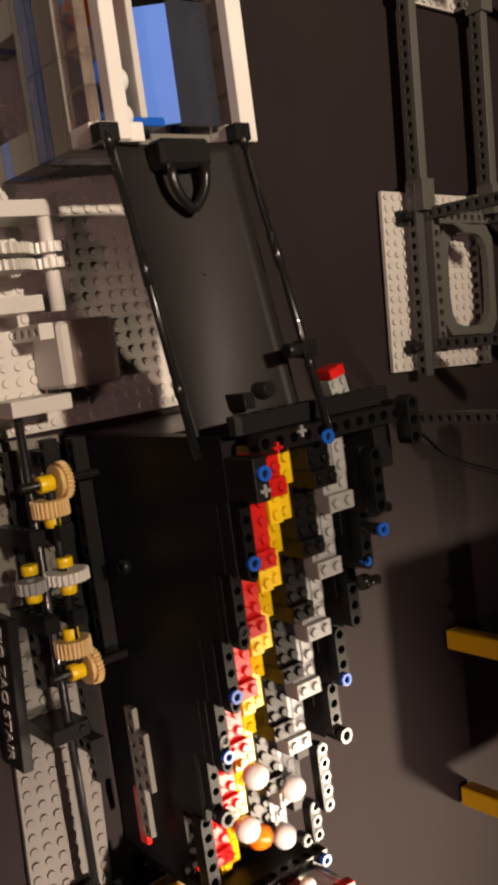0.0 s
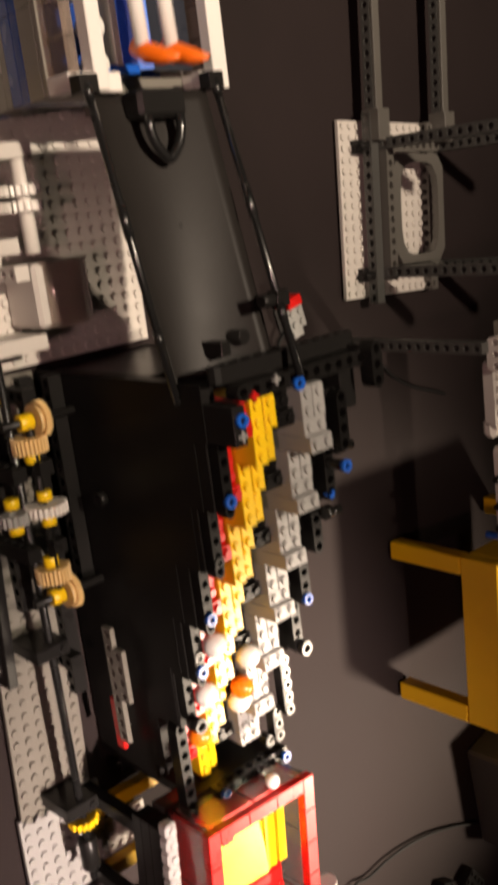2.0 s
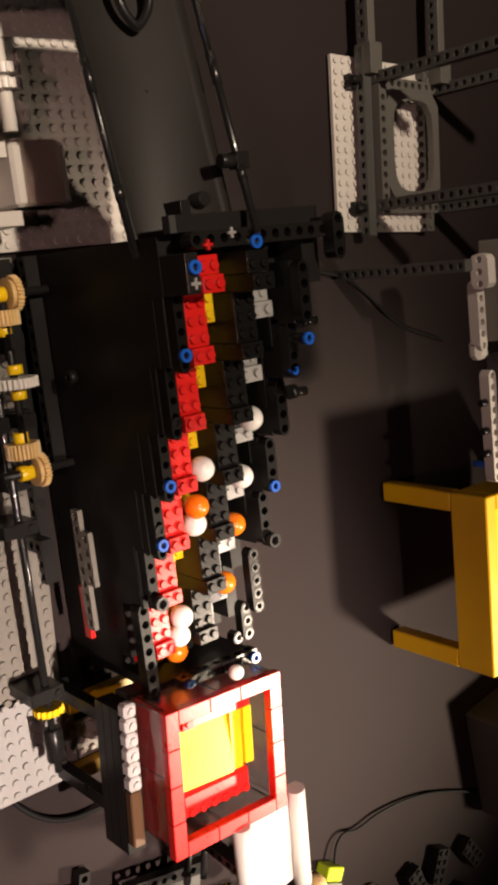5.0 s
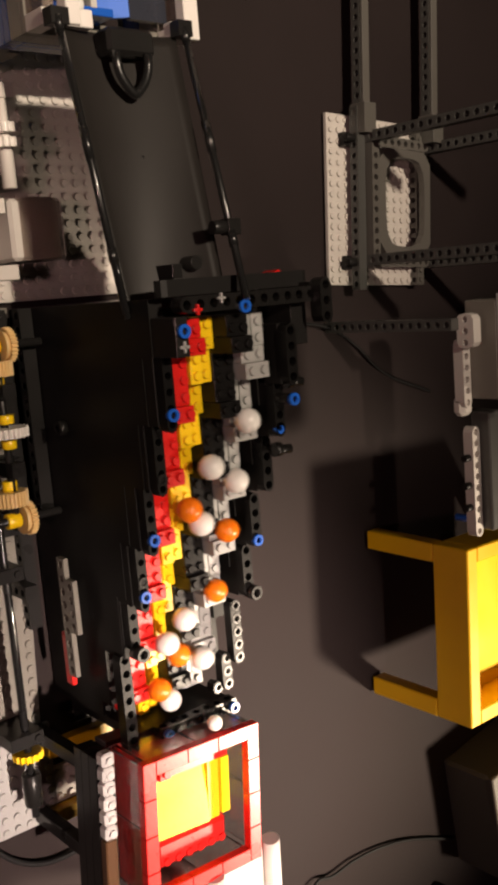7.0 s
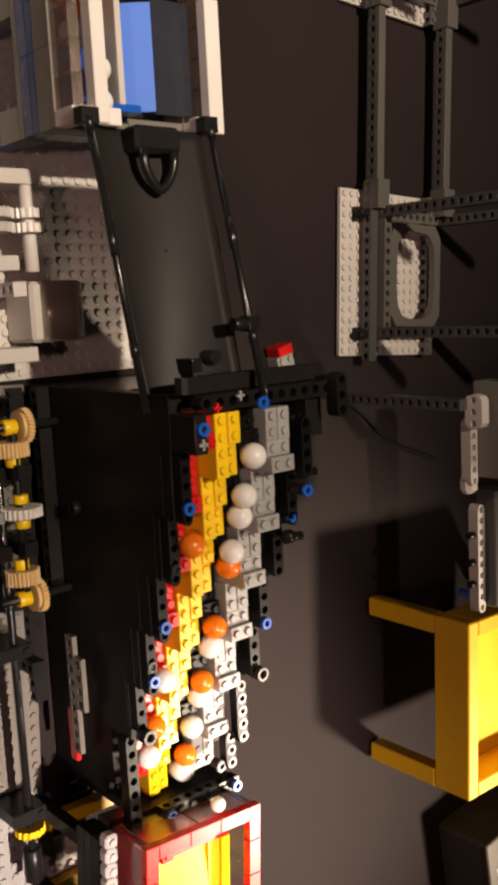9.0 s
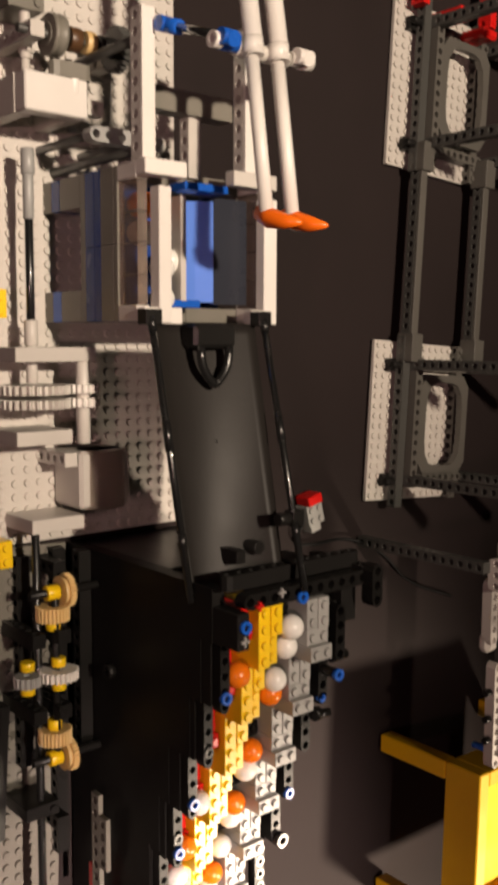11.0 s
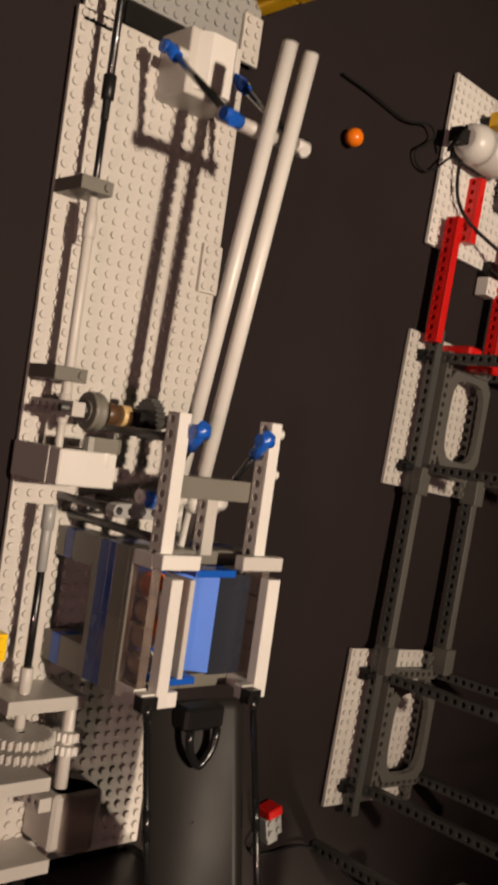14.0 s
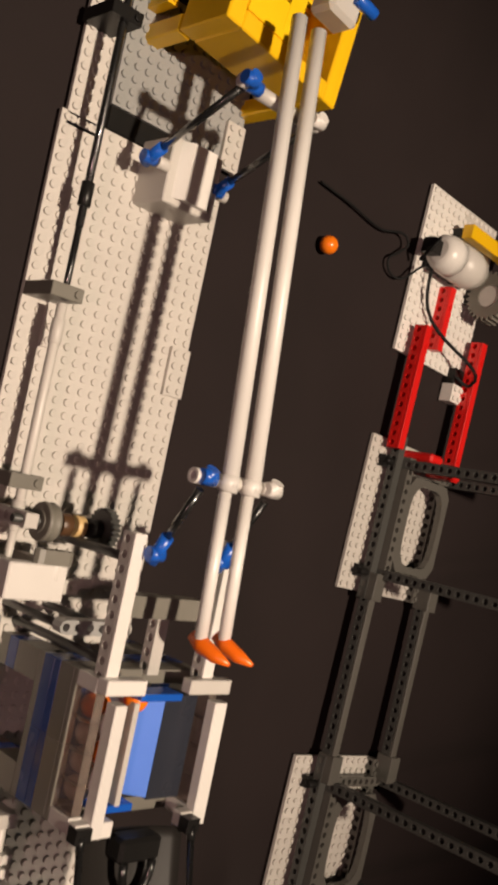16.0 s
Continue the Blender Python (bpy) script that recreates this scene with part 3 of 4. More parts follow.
def moving_row(name, v0, v1, u_end, z_end, mat, cells, step_name, first, last):
    """A row of steps that rises and sinks as one; cells gives (row, column, height) of each stud pair."""
    rail = part(name, Kit().box(0.012, 0.232, v0 + 0.002, v1 - 0.002, 0.020, 0.028), M_BLACK, lift)
    wide = (v1 - v0) / 2
    for j in range(first, last):
        u, z1 = u_end + PITCH * (j - 1), z_end - DROP * j
        for r0, r1, c0, c1, dz in cells:
            a, b2 = u + ROWS * r0, u + ROWS * r1
            if b2 < 0.014 or a > 0.2375 - 0.5 * ROWS:
                continue
            a, b2 = max(a, 0.0108), min(b2, 0.2375 if step_name in ("red_step", "black_step") else b2)
            k = Kit().box(a + 0.00006, b2 - 0.00006, v0 + wide * c0 + 0.0001, v0 + wide * c1 - 0.0001, z1 + dz - 0.036, z1 + dz, 0.0003)
            for r in range(r0, r1):
                for c in range(c0, c1):
                    if not a < u + ROWS * (r + 0.5) < b2:
                        continue
                    k.turned([(0, 0.0024), (0.0014, 0.0024), (0.0017, 0.0021)], (u + ROWS * (r + 0.5), v0 + wide * (c + 0.5), z1 + dz), "z", 12)
            part(step_name, k, mat, rail)
    return rail


END_STEP = ((0, 3, 0, 2, -P), (3, 4, 0, 2, 0.0))
red = moving_row("red_row", 0.0074, 0.0204, 0.0284, 0.1590, M_RED, END_STEP, "red_step", 0, NS + 1)
yellow = moving_row("yellow_row", 0.0206, 0.0364, 0.0440, 0.1463, M_YELLOW, ((0, 4, 0, 1, 0.0), (0, 2, 1, 2, 0.0008), (2, 4, 1, 2, -P)), "yellow_step", 0, NS)
black = moving_row("black_row", 0.0366, 0.0504, 0.0300, 0.1585, M_RIM, END_STEP, "black_step", 0, NS + 1)
grey = moving_row("grey_row", 0.0506, 0.0664, 0.0450, 0.1537, M_GREY, ((0, 2, 0, 1, -P), (0, 2, 1, 2, -P + 0.0005), (2, 3, 0, 2, -P), (3, 4, 0, 2, 0.0)), "grey_step", 0, NS)
# stepped liftarms along the upper edges, with blue pins

def pin(u, v, z, owner, mat=None, r=0.0033):
    return part("pin", Kit().tube((u, v, z - 0.003), (u, v, z), r, 0.0018), mat or M_BLUE, owner, "blue pin" if mat is None else "")


for j in range(5):
    u, za = 0.0284 + PITCH * j, 0.1495 - DROP * j
    arm_ = part("edge_arm", Kit().holed((u - 0.0034, 0.0010, za - 0.0068), 5 if j < 4 else 4, "x", "z", 0.0066, 0.0060, rounded=True, r=0.0020), M_RIM, lift)
    part("cheek_block", Kit().box(u - 0.003, u + PITCH, 0.0002, 0.0078, za - 0.036, za - 0.0070), M_ARM, lift)
    if j in (0, 2, 3):
        pin(u + 0.0278, 0.0040, za + 0.0020, arm_)
    if j in (1, 3, 4):
        pin(u + 0.0278 - 0.008 * (j == 3), 0.0040, za + 0.0006, arm_, M_EDGE, 0.0030)
part("axle_stop", Kit().tube((0.1914, 0.0036, 0.094), (0.1914, 0.0036, 0.1025), 0.0042, 0.0026), M_EDGE, lift, "black hollow axle stop")
for u, n, v, z in ((0.0180, 4, 0.0728, 0.1600), (0.0470, 4, 0.0728, 0.1470), (0.0790, 4, 0.0728, 0.1335), (0.1130, 4, 0.0728, 0.1195), (0.1450, 4, 0.0728, 0.1085), (0.1800, 5, 0.0690, 0.0980), (0.2120, 3, 0.0625, 0.0935), (0.2290, 1, 0.0560, 0.0915)):
    arm_ = part("edge_arm", Kit().holed((u, v, z - 0.0068), n, "x", "z", 0.0066, 0.0070, rounded=True, r=0.0024), M_RIM, lift)
    if n == 4:
        part("cheek_block", Kit().box(u, u + 0.032, v + 0.0004, v + 0.0076, z - 0.040, z - 0.0070), M_ARM, lift)
    else:
        for q in range(n):
            pin(u + (q + 0.5) * S, v + 0.004, z + 0.0002, arm_, M_EDGE, 0.0032)
for u, v, z in ((0.0579, 0.0760, 0.1602), (0.0743, 0.0760, 0.1468), (0.1408, 0.0760, 0.1212)):
    pin(u, v, z, lift)
part("pin_post", Kit().cyl((0.0579, 0.0760, 0.138), 0.0030, 0.0190, "z"), M_EDGE, lift)
part("axle_stop", Kit().tube((0.1747, 0.0785, 0.104), (0.1747, 0.0785, 0.1125), 0.0042, 0.0026), M_EDGE, lift, "black hollow axle stop")
for u, z in ((0.049, 0.152), (0.087, 0.139)):
    part("edge_axle", Kit().bar((u, 0.0775, z), (u + 0.001, 0.0880, z + 0.001), 0.0026).bar((u, 0.0765, z), (u, 0.0810, z), 0.0040), M_EDGE, lift)
# head beam over the top of the stairs
head = part("head_beam", Kit().holed((0.0000, 0.0035, 0.1570), 11, "y", "z", S, S, rounded=True), M_EDGE, lift)
part("head_beam", Kit().holed((-0.0084, -0.0005, 0.1480), 12, "y", "x", S, S, rounded=True), M_ARM, lift)
pin(0.0070, 0.0420, 0.1668, head)
pin(0.0158, 0.0042, 0.1665, lift)
k = Kit().box(0.0040, 0.0090, 0.0118, 0.0132, 0.1650, 0.1672).box(0.0058, 0.0072, 0.0100, 0.0150, 0.1650, 0.1672)
part("axle_end", k, M_RED, head, "red axle end")
k = Kit().box(0.0205, 0.0260, 0.0035, 0.0049, 0.1640, 0.1655).box(0.0225, 0.0240, 0.0015, 0.0069, 0.1640, 0.1655)
part("axle_end", k, M_GREY, lift, "grey axle end")
k = Kit().box(-0.0005, 0.0045, 0.0268, 0.0280, 0.1650, 0.1668).box(0.0014, 0.0026, 0.0250, 0.0298, 0.1650, 0.1668)
part("axle_end", k, M_GREY, head, "grey axle end")
part("cheek_block", Kit().box(0.0090, 0.0280, 0.0002, 0.0078, 0.120, 0.1640, 0.0005), M_BLACK, lift)
part("head_block", Kit().box(0.0010, 0.0300, 0.0806, 0.0920, 0.098, 0.1560), M_ARM, lift)
part("outrigger", Kit().holed((-0.004, 0.0880, 0.1640), 3, "x", "z", S, S, rounded=True), M_EDGE, lift)
part("outrigger", Kit().holed((-0.002, 0.0880, 0.120), 6, "z", "x", S, S, rounded=True), M_ARM, lift)
# foot beam at the lower end with tiny studs
foot = part("foot_beam", Kit().holed((0.2455, 0.0185, 0.0805), 7, "y", "x", S, S, studs=True), M_EDGE, lift)
pin(0.2495, 0.0225, 0.0915, foot)
pin(0.2495, 0.0705, 0.0925, foot)
part("foot_panel", Kit().box(0.2380, 0.2450, 0.0085, 0.0718, 0.004, 0.046), M_BLACK, lift)
part("foot_panel", Kit().box(0.2462, 0.2530, 0.0085, 0.0740, 0.004, 0.0800), M_ARM, lift)
part("guide_arm", Kit().holed((0.1940, -0.0025, 0.0780), 8, "x", "z", S, 0.0070, rounded=True), M_RIM, lift)
# grey holed strip on the near flank, black fittings, and the pulleys' support
part("flank_strip", Kit().holed((0.143, -0.0100, 0.040), 9, "x", "y", 0.003, S).holed((0.155, -0.0100, 0.048), 4, "x", "y", 0.003, S), M_OLD, lift, "grey holed strip")
part("flank_strip", Kit().box(0.190, 0.222, -0.0090, -0.0060, 0.034, 0.041), M_RED, lift, "dark red strip")
part("flank_beam", Kit().holed((0.0, -0.0170, 0.0034), 24, "x", "y", S, S), M_BLACK, lift)
part("flank_beam", Kit().holed((0.0, -0.0090, 0.0200), 15, "x", "y", S, S), M_BLACK, lift)
for u in (0.004, 0.044, 0.084, 0.118, 0.160):
    part("flank_post", Kit().holed((u, -0.0255, 0.0034), 3, "z", "y", S, S), M_BLACK, lift)
part("flank_hub", Kit().tube((0.068, -0.0050, 0.050), (0.068, -0.0003, 0.050), 0.0042, 0.0022), M_BLACK, lift)
part("outlet_post", Kit().box(-0.016, -0.0090, 0.0185, 0.0245, 0.100, 0.141), M_BLACK, lift)
part("outlet_post", Kit().cyl((-0.016, 0.0330, 0.098), 0.0036, 0.044, "z"), M_BLACK, lift)

# bevel gears in tan with yellow bushes, in front of the lift
gears = thing("corner_gears", pose(0, 0, 0.034), "tan and white toothed gears with yellow bushes on black axles", "gears")
for x, y, flip in ((0.028, -0.198, 1), (0.108, -0.198, -1)):
    xb = x - 0.009 * flip
    part("toothed_gear", Kit().gear((xb, y + 0.0060, 0.002), 0.0098, 0.0034, 26, "y").turned([(0, 0.0088), (0.004, 0.0066)], (xb, y + 0.0030, 0.002), "y", 24), M_TAN, gears, "tan bevel gear")
    part("toothed_gear", Kit().gear((x + 0.0035 * flip - 0.0042, y - 0.0005, 0), 0.0098, 0.0084, 26, "x"), M_TAN, gears)
    part("bush", Kit().cyl((x + 0.0105 * flip - 0.003, y - 0.0005, 0), 0.0042, 0.006, "x"), M_YELLOW, gears)
    part("bush", Kit().cyl((xb, y - 0.0060, 0.002), 0.0044, 0.008, "y"), M_YELLOW, gears)
    part("axle", Kit().cyl((xb, y - 0.016, 0.002), 0.0024, 0.044, "y"), M_BLACK, gears)
part("spur_gear", Kit().gear((0.064, -0.1975, 0.004), 0.0115, 0.0055, 24, "x"), M_WHITE, gears)
part("spur_gear", Kit().gear((0.065, -0.2150, 0), 0.0080, 0.006, 16, "x"), M_GREY, gears)
for x in (0.057, 0.0710):
    part("bush", Kit().cyl((x, -0.1975, 0.004), 0.0042, 0.005, "x"), M_YELLOW, gears)
    part("bush", Kit().cyl((x, -0.2150, 0), 0.0042, 0.005, "x"), M_YELLOW, gears)
part("axle", Kit().cyl((0.018, -0.1980, 0.002), 0.0022, 0.10, "x"), M_BLACK, gears)
for y in (-0.2085, -0.1845):
    part("frame_beam", Kit().holed((0.002, y, -0.034 + P), 16, "x", "y"), M_BLACK, gears)
for x in (0.004, 0.124):
    part("frame_beam", Kit().holed((x, -0.2000, -0.034 + P), 2, "y", "x"), M_BLACK, gears)
for x in (0.040, 0.084):
    part("bearing", Kit().holed((x, -0.216, -0.034 + P), 5, "z", "x"), M_BLACK, gears)
    part("bearing", Kit().holed((x, -0.200, -0.034 + P), 5, "z", "x"), M_BLACK, gears)
block2 = thing("yellow_block", pose(-0.152, -0.222, P), "small yellow brick under the drive shaft", "brick", "yellow shaft bricks")
part("body", Kit().brick(0, 0, 0, 2, 1, 0.014), M_YELLOW, block2)
copy_thing(block2, pose(-0.010, -0.222, P))

# ---------------- lit ball bucket ----------------
QX0, QX1, QY0, QY1, QZ = 0.0, 0.0845, 0.0, 0.0815, 0.115
bucket = thing("ball_bucket", pose(0.2456, -0.1808, 0, 0, 0, -3.8), "red framed clear ball bucket with a yellow floor", "bucket")
w = 0.0085
for a in ((QX0, QX1, QY0, QY0 + w), (QX0, QX1, QY1 - w, QY1)):
    for i in range(4):
        x0 = a[0] + (a[1] - a[0]) * i / 4
        x1 = a[0] + (a[1] - a[0]) * (i + 1) / 4
        part("rim_tile", Kit().box(x0 + 0.0001, x1 - 0.0001, a[2], a[3], QZ - 0.006, QZ, 0.0004), M_RED, bucket)
for a in ((QX0, QX0 + w), (QX1 - w, QX1)):
    for i in range(3):
        y0 = QY0 + w + (QY1 - QY0 - 2 * w) * i / 3
        y1 = QY0 + w + (QY1 - QY0 - 2 * w) * (i + 1) / 3
        part("rim_tile", Kit().box(a[0], a[1], y0 + 0.0001, y1 - 0.0001, QZ - 0.006, QZ, 0.0004), M_RED, bucket)
for y in (QY0 + 0.001, QY1 - 0.0045):
    for i in range(2):
        a = QX0 + 0.001 + 0.039 * i
        part("clear_panel", Kit().box(a, a + 0.0385, y, y + 0.0035, QZ - 0.036, QZ - 0.0062), M_CLEAR, bucket, "clear wall panel")
for x in (QX0 + 0.001, QX1 - 0.0045):
    for i in range(2):
        a = QY0 + 0.005 + 0.036 * i
        part("clear_panel", Kit().box(x, x + 0.0035, a, a + 0.0355, QZ - 0.036, QZ - 0.0062), M_CLEAR, bucket, "clear wall panel")
k = Kit()
A0, A1, C0, C1 = 0.0220, 0.0590, 0.0180, 0.0560
k.add([(A0, C0, 0.092), (A1, C0, 0.096), (A1, C1, 0.098), (A0, C1, 0.094), (A0, C0, 0.074), (A1, C0, 0.074), (A1, C1, 0.074), (A0, C1, 0.074)],
      [(0, 1, 2, 3), (7, 6, 5, 4), (0, 4, 5, 1), (1, 5, 6, 2), (2, 6, 7, 3), (3, 7, 4, 0)])
part("floor_panel", k, M_YELLOW, bucket, "bright yellow sloped floor")
part("floor_panel", Kit().box(A0, A1, C1 + 0.0002, C1 + 0.0085, 0.078, 0.097), M_AMBER, bucket)
part("floor_panel", Kit().box(A0, A1 - 0.002, C1 + 0.0088, C1 + 0.0150, 0.078, 0.099), M_YELLOW, bucket)
k = Kit().box(A1 + 0.0003, A1 + 0.0180, C0, C1 + 0.014, 0.076, 0.097, 0.003)
k.studs(A1 + 0.0095, C0 + 0.003, 0.0966, 1, 6)
part("floor_edge", k, M_RED, bucket, "red rounded floor edge")
part("floor_edge", Kit().box(A0 - 0.0130, A0 - 0.0003, C0 - 0.004, C1 + 0.014, 0.080, 0.099), M_RED, bucket, "red back ledge")
part("inner_brick", Kit().brick(QX0 + 0.0100, QY0 + 0.016, 0.0985, 1, 1, 0.0085), M_RED, bucket)
part("base", Kit().box(QX0 + 0.001, QX1 - 0.001, QY0 + 0.002, QY1 - 0.001, 0.062, 0.0738), M_DARK, bucket, "dark base tray")
part("side_panel", Kit().box(QX0 + 0.004, QX1 - 0.004, 0.0042, 0.0070, 0.0742, QZ - 0.0064), M_RED, bucket, "red panel behind the clear wall")
for i in range(3):
    part("stand_beam", Kit().box(QX0 + 0.003, QX1 + 0.004, -0.0110, 0.0010, 0.0602 + 0.0081 * i, 0.0682 + 0.0081 * i), M_BLACK, bucket)
for x in (QX0 + 0.010, QX1 - 0.020):
    part("stand_post", Kit().box(x, x + S, -0.0090, -0.0010, 0.0, 0.0600), M_BLACK, bucket)
part("stand_beam", Kit().holed((QX0 + 0.003, 0.058, 0.052), 9, "x", "y"), M_BLACK, bucket)
for x in (QX0 + 0.005, QX1 - 0.013):
    part("stand_post", Kit().holed((x, 0.058, 0.0), 6, "z", "y"), M_BLACK, bucket)
for i in range(6):
    part("gloss_strip", Kit().box(QX0 - 0.002 + 0.0085 * i, QX0 + 0.006 + 0.0085 * i, -0.0115, -0.0035, 0.0850, 0.0930, 0.0014).turned([(0, 0.0024), (0.0017, 0.0022)], (QX0 + 0.002 + 0.0085 * i, -0.0075, 0.0930), "z", 10), M_GLINT, bucket, "glossy clear studded block")
part("gloss_strip", Kit().box(QX0 + 0.0495, QX0 + 0.082, -0.0110, -0.0035, 0.0850, 0.0915, 0.0008), M_BROWN, bucket, "brown glossy tile")
# white pin cap at the bucket's back rim, drawn as a small sphere
part("rim_ball", Kit().ball((-0.0060, 0.0540, 0.1090), 0.0044), M_BALLW, bucket, "white pin cap on the rim")
braces = thing("yellow_brace", pose(0.268, -0.19, 0.004, 0, 0, 0), "amber yellow beam lying from the plate under the bucket", "beam", "yellow braces")
part("beam", Kit().box(0, 0.009, 0.006, 0.052, 0, 0.008), M_AMBER, braces)
copy_thing(braces, pose(0.312, -0.19, 0.004))
plate("small_plate", 0.288, -0.180, 0.0, 3, 4, M_PALE, "pale studded plate in the gap under the bucket", group="small plates")

# white slide trough below the bucket
slide = thing("white_trough", pose(0.3350, -0.1415, 0.1130, 0, 8, 5), "pale grey smooth trough with two round side rails", "trough")
part("bed", Kit().box(0.0, 0.066, 0.004, 0.042, -0.006, -0.003), M_PALE, slide)
part("bed_tile", Kit().box(0.001, 0.042, 0.006, 0.022, -0.0029, -0.0012), M_PALE, slide)
part("bed_tile", Kit().box(0.001, 0.042, 0.0222, 0.040, -0.0029, -0.0012), M_PALE, slide)
part("rail", Kit().bar((-0.003, 0.002, 0.0), (0.074, 0.002, 0.0), 0.0056, 16), M_PALE, slide)
part("rail", Kit().bar((-0.003, 0.0455, 0.0), (0.070, 0.0455, 0.0), 0.0056, 16), M_PALE, slide)
part("prop", Kit().holed((0.060, 0.018, -0.108), 13, "z", "y"), M_BLACK, slide)

# ---------------- name sign on the plate's edge ----------------
sign = thing("name_sign", pose(0.084, -0.2270, 0.0, 0, 0, -3.5), "black sign strip with white capital letters", "sign")
part("panel", Kit().box(0, 0.080, 0, 0.006, 0, 0.0235, 0.0006), M_BLACK, sign)
cu = bpy.data.curves.new("lettering", "FONT")
cu.body, cu.size, cu.extrude = "ZIG ZAG STAIR", 0.0105, 0.0002
cu.materials.append(M_WHITE)
lett = new("lettering", cu)
lett.parent = sign
lett.matrix_local = pose(0.004, -0.0004, 0.0085, 90, 0, 0)
lett["label"] = "white sign lettering"

# ---------------- far row: feet of a tower line ----------------
YAW = -3.6
FAR = pose(-0.127, 0.1045, 0, 0, 0, YAW)


def tower_foot(u, label):
    t = thing("tower_foot", FAR @ pose(u, 0, 0), label, "tower foot", "feet of the far towers")
    k = Kit().box(0, 16 * S, 0, 12 * S, 0, P)
    k.studs(0, 0, P, 16, 12)
    part("foot_plate", k, M_PALE, t, "pale grey studded plate")
    part("long_beam", Kit().holed((-0.004, 0.018, 0.010), 17, "x", "y", S, S), M_DARK, t)
    part("long_beam", Kit().holed((0.012, 0.027, 0.0165), 13, "x", "z", S, S, studs=False), M_STONE, t)
    part("long_beam", Kit().holed((0.0, 0.094, 0.0035), 16, "x", "y", S, S, studs=True), M_STONE, t)
    for a in (0.014, 0.106):
        part("spacer", Kit().box(a, a + 0.010, 0.012, 0.030, P, 0.0098), M_BLACK, t)
        part("pin", Kit().cyl((a + 0.005, 0.009, 0.014), 0.0028, 0.010, "y"), M_BLACK, t)
        for v in (0.026, 0.108):
            part("post", Kit().holed((a, v, 0.004), 22, "z", "y", S, S), M_DARK, t)
        part("tie_beam", Kit().holed((a, 0.034, 0.006), 9, "y", "z", S, S, rounded=True), M_STONE, t)
    # panel with a rounded opening
    k = Kit()
    n = 24
    for z in (0.018, 0.0235):
        for q in range(n):
            g = 2 * math.pi * (q + 0.5) / n
            c_, s_ = math.cos(g), math.sin(g)
            m_ = max(abs(c_), abs(s_))
            k.v.append((0.065 + 0.040 * c_ / m_, 0.066 + 0.030 * s_ / m_, z))
            e = (abs(c_) ** 4 + abs(s_) ** 4) ** 0.25
            k.v.append((0.065 + 0.034 * c_ / e, 0.066 + 0.023 * s_ / e, z))
    for q in range(n):
        a, b2 = 2 * q, 2 * ((q + 1) % n)
        k.f += [(a, b2, b2 + 1, a + 1), (2 * n + a, 2 * n + a + 1, 2 * n + b2 + 1, 2 * n + b2)]
        k.f += [(a, 2 * n + a, 2 * n + b2, b2), (a + 1, b2 + 1, 2 * n + b2 + 1, 2 * n + a + 1)]
        k.s += [False] * 4
    part("open_panel", k, M_STONE, t, "old grey panel with a rounded opening")
    for a in (0.026, 0.098):
        part("panel_leg", Kit().box(a, a + 0.007, 0.037, 0.043, P, 0.0178), M_STONE, t)
    return t


for u in (0.002, -0.262):
    tower_foot(u, "pale studded plate with a dark grey beam tower on it")
for v, z in ((0.020, 0.012), (0.100, 0.012)):
    t = thing("link_beam", FAR @ pose(-0.134, v, z), "long dark grey holed beam between two tower feet", "beam", "link beams")
    part("beam", Kit().holed((-0.016, 0, 0), 21, "x", "y", S, S), M_DARK, t)
    part("beam_cover", Kit().box(-0.010, 0.142, 0.0004, 0.0076, 0.0082, 0.0106), M_STONE, t)
    part("joint", Kit().box(-0.018, 0.004, -0.0015, 0.0110, -0.002, 0.0135), M_STONE, t)
    part("joint", Kit().box(0.130, 0.152, -0.0015, 0.0110, -0.002, 0.0135), M_STONE, t)
# red beams to the last foot
for v, a, n in ((0.0095, -0.358, 13), (0.094, -0.370, 14), (0.040, -0.402, 7)):
    t = thing("red_beam", FAR @ pose(a, v, 0.0105 if v != 0.040 else P), "bright red holed beam linking the tower feet", "beam", "red beams")
    part("beam", Kit().holed((0, 0, 0), n, "x", "y", S, 0.0090), M_RED, t)
    part("cover", Kit().box(0, n * S, 0.0002, 0.0078, 0.0091, 0.0122), M_RED, t)
for a, v in ((-0.258, 0.040), (-0.250, 0.070)):
    t = thing("red_brick", FAR @ pose(a, v, 0.0275), "short red rounded brick on the tower foot", "brick", "red bricks")
    part("body", Kit().box(0, 0.008, 0, 0.018, -0.0275 + P, 0.008, 0.002), M_RED, t)
t = thing("far_plate", FAR @ pose(-0.478, 0.0, 0), "pale grey studded plate under the far motor", "base plate", "studded base plates")
k = Kit().box(0, 0.144, 0, 0.104, 0, P)
k.studs(0, 0, P, 18, 13)
part("plate", k, M_WHITE, t)
part("slope", Kit().box(0.0, 0.05, 0.052, 0.104, P, 0.0036), M_PALE, t)
t = thing("far_motor", FAR @ pose(-0.420, 0.002, P), "white and grey oval toy motor on the plate", "motor")
prof = [(0, 0.009), (0.003, 0.014), (0.012, 0.0165), (0.020, 0.0165)]
part("housing", Kit().turned(prof, (0, 0.0, 0.0185), "y", 24), M_WHITE, t)
part("cover", Kit().turned([(0, 0.0166), (0.024, 0.0172), (0.034, 0.015)], (0, 0.0202, 0.0185), "y", 24), M_PALE, t, "pale grey cover")
part("nose", Kit().turned([(0, 0.0149), (0.006, 0.012), (0.009, 0.007)], (0, 0.0544, 0.0185), "y", 24), M_OLD, t)
part("cradle", Kit().box(-0.012, 0.012, 0.006, 0.050, 0, 0.006), M_BLACK, t)
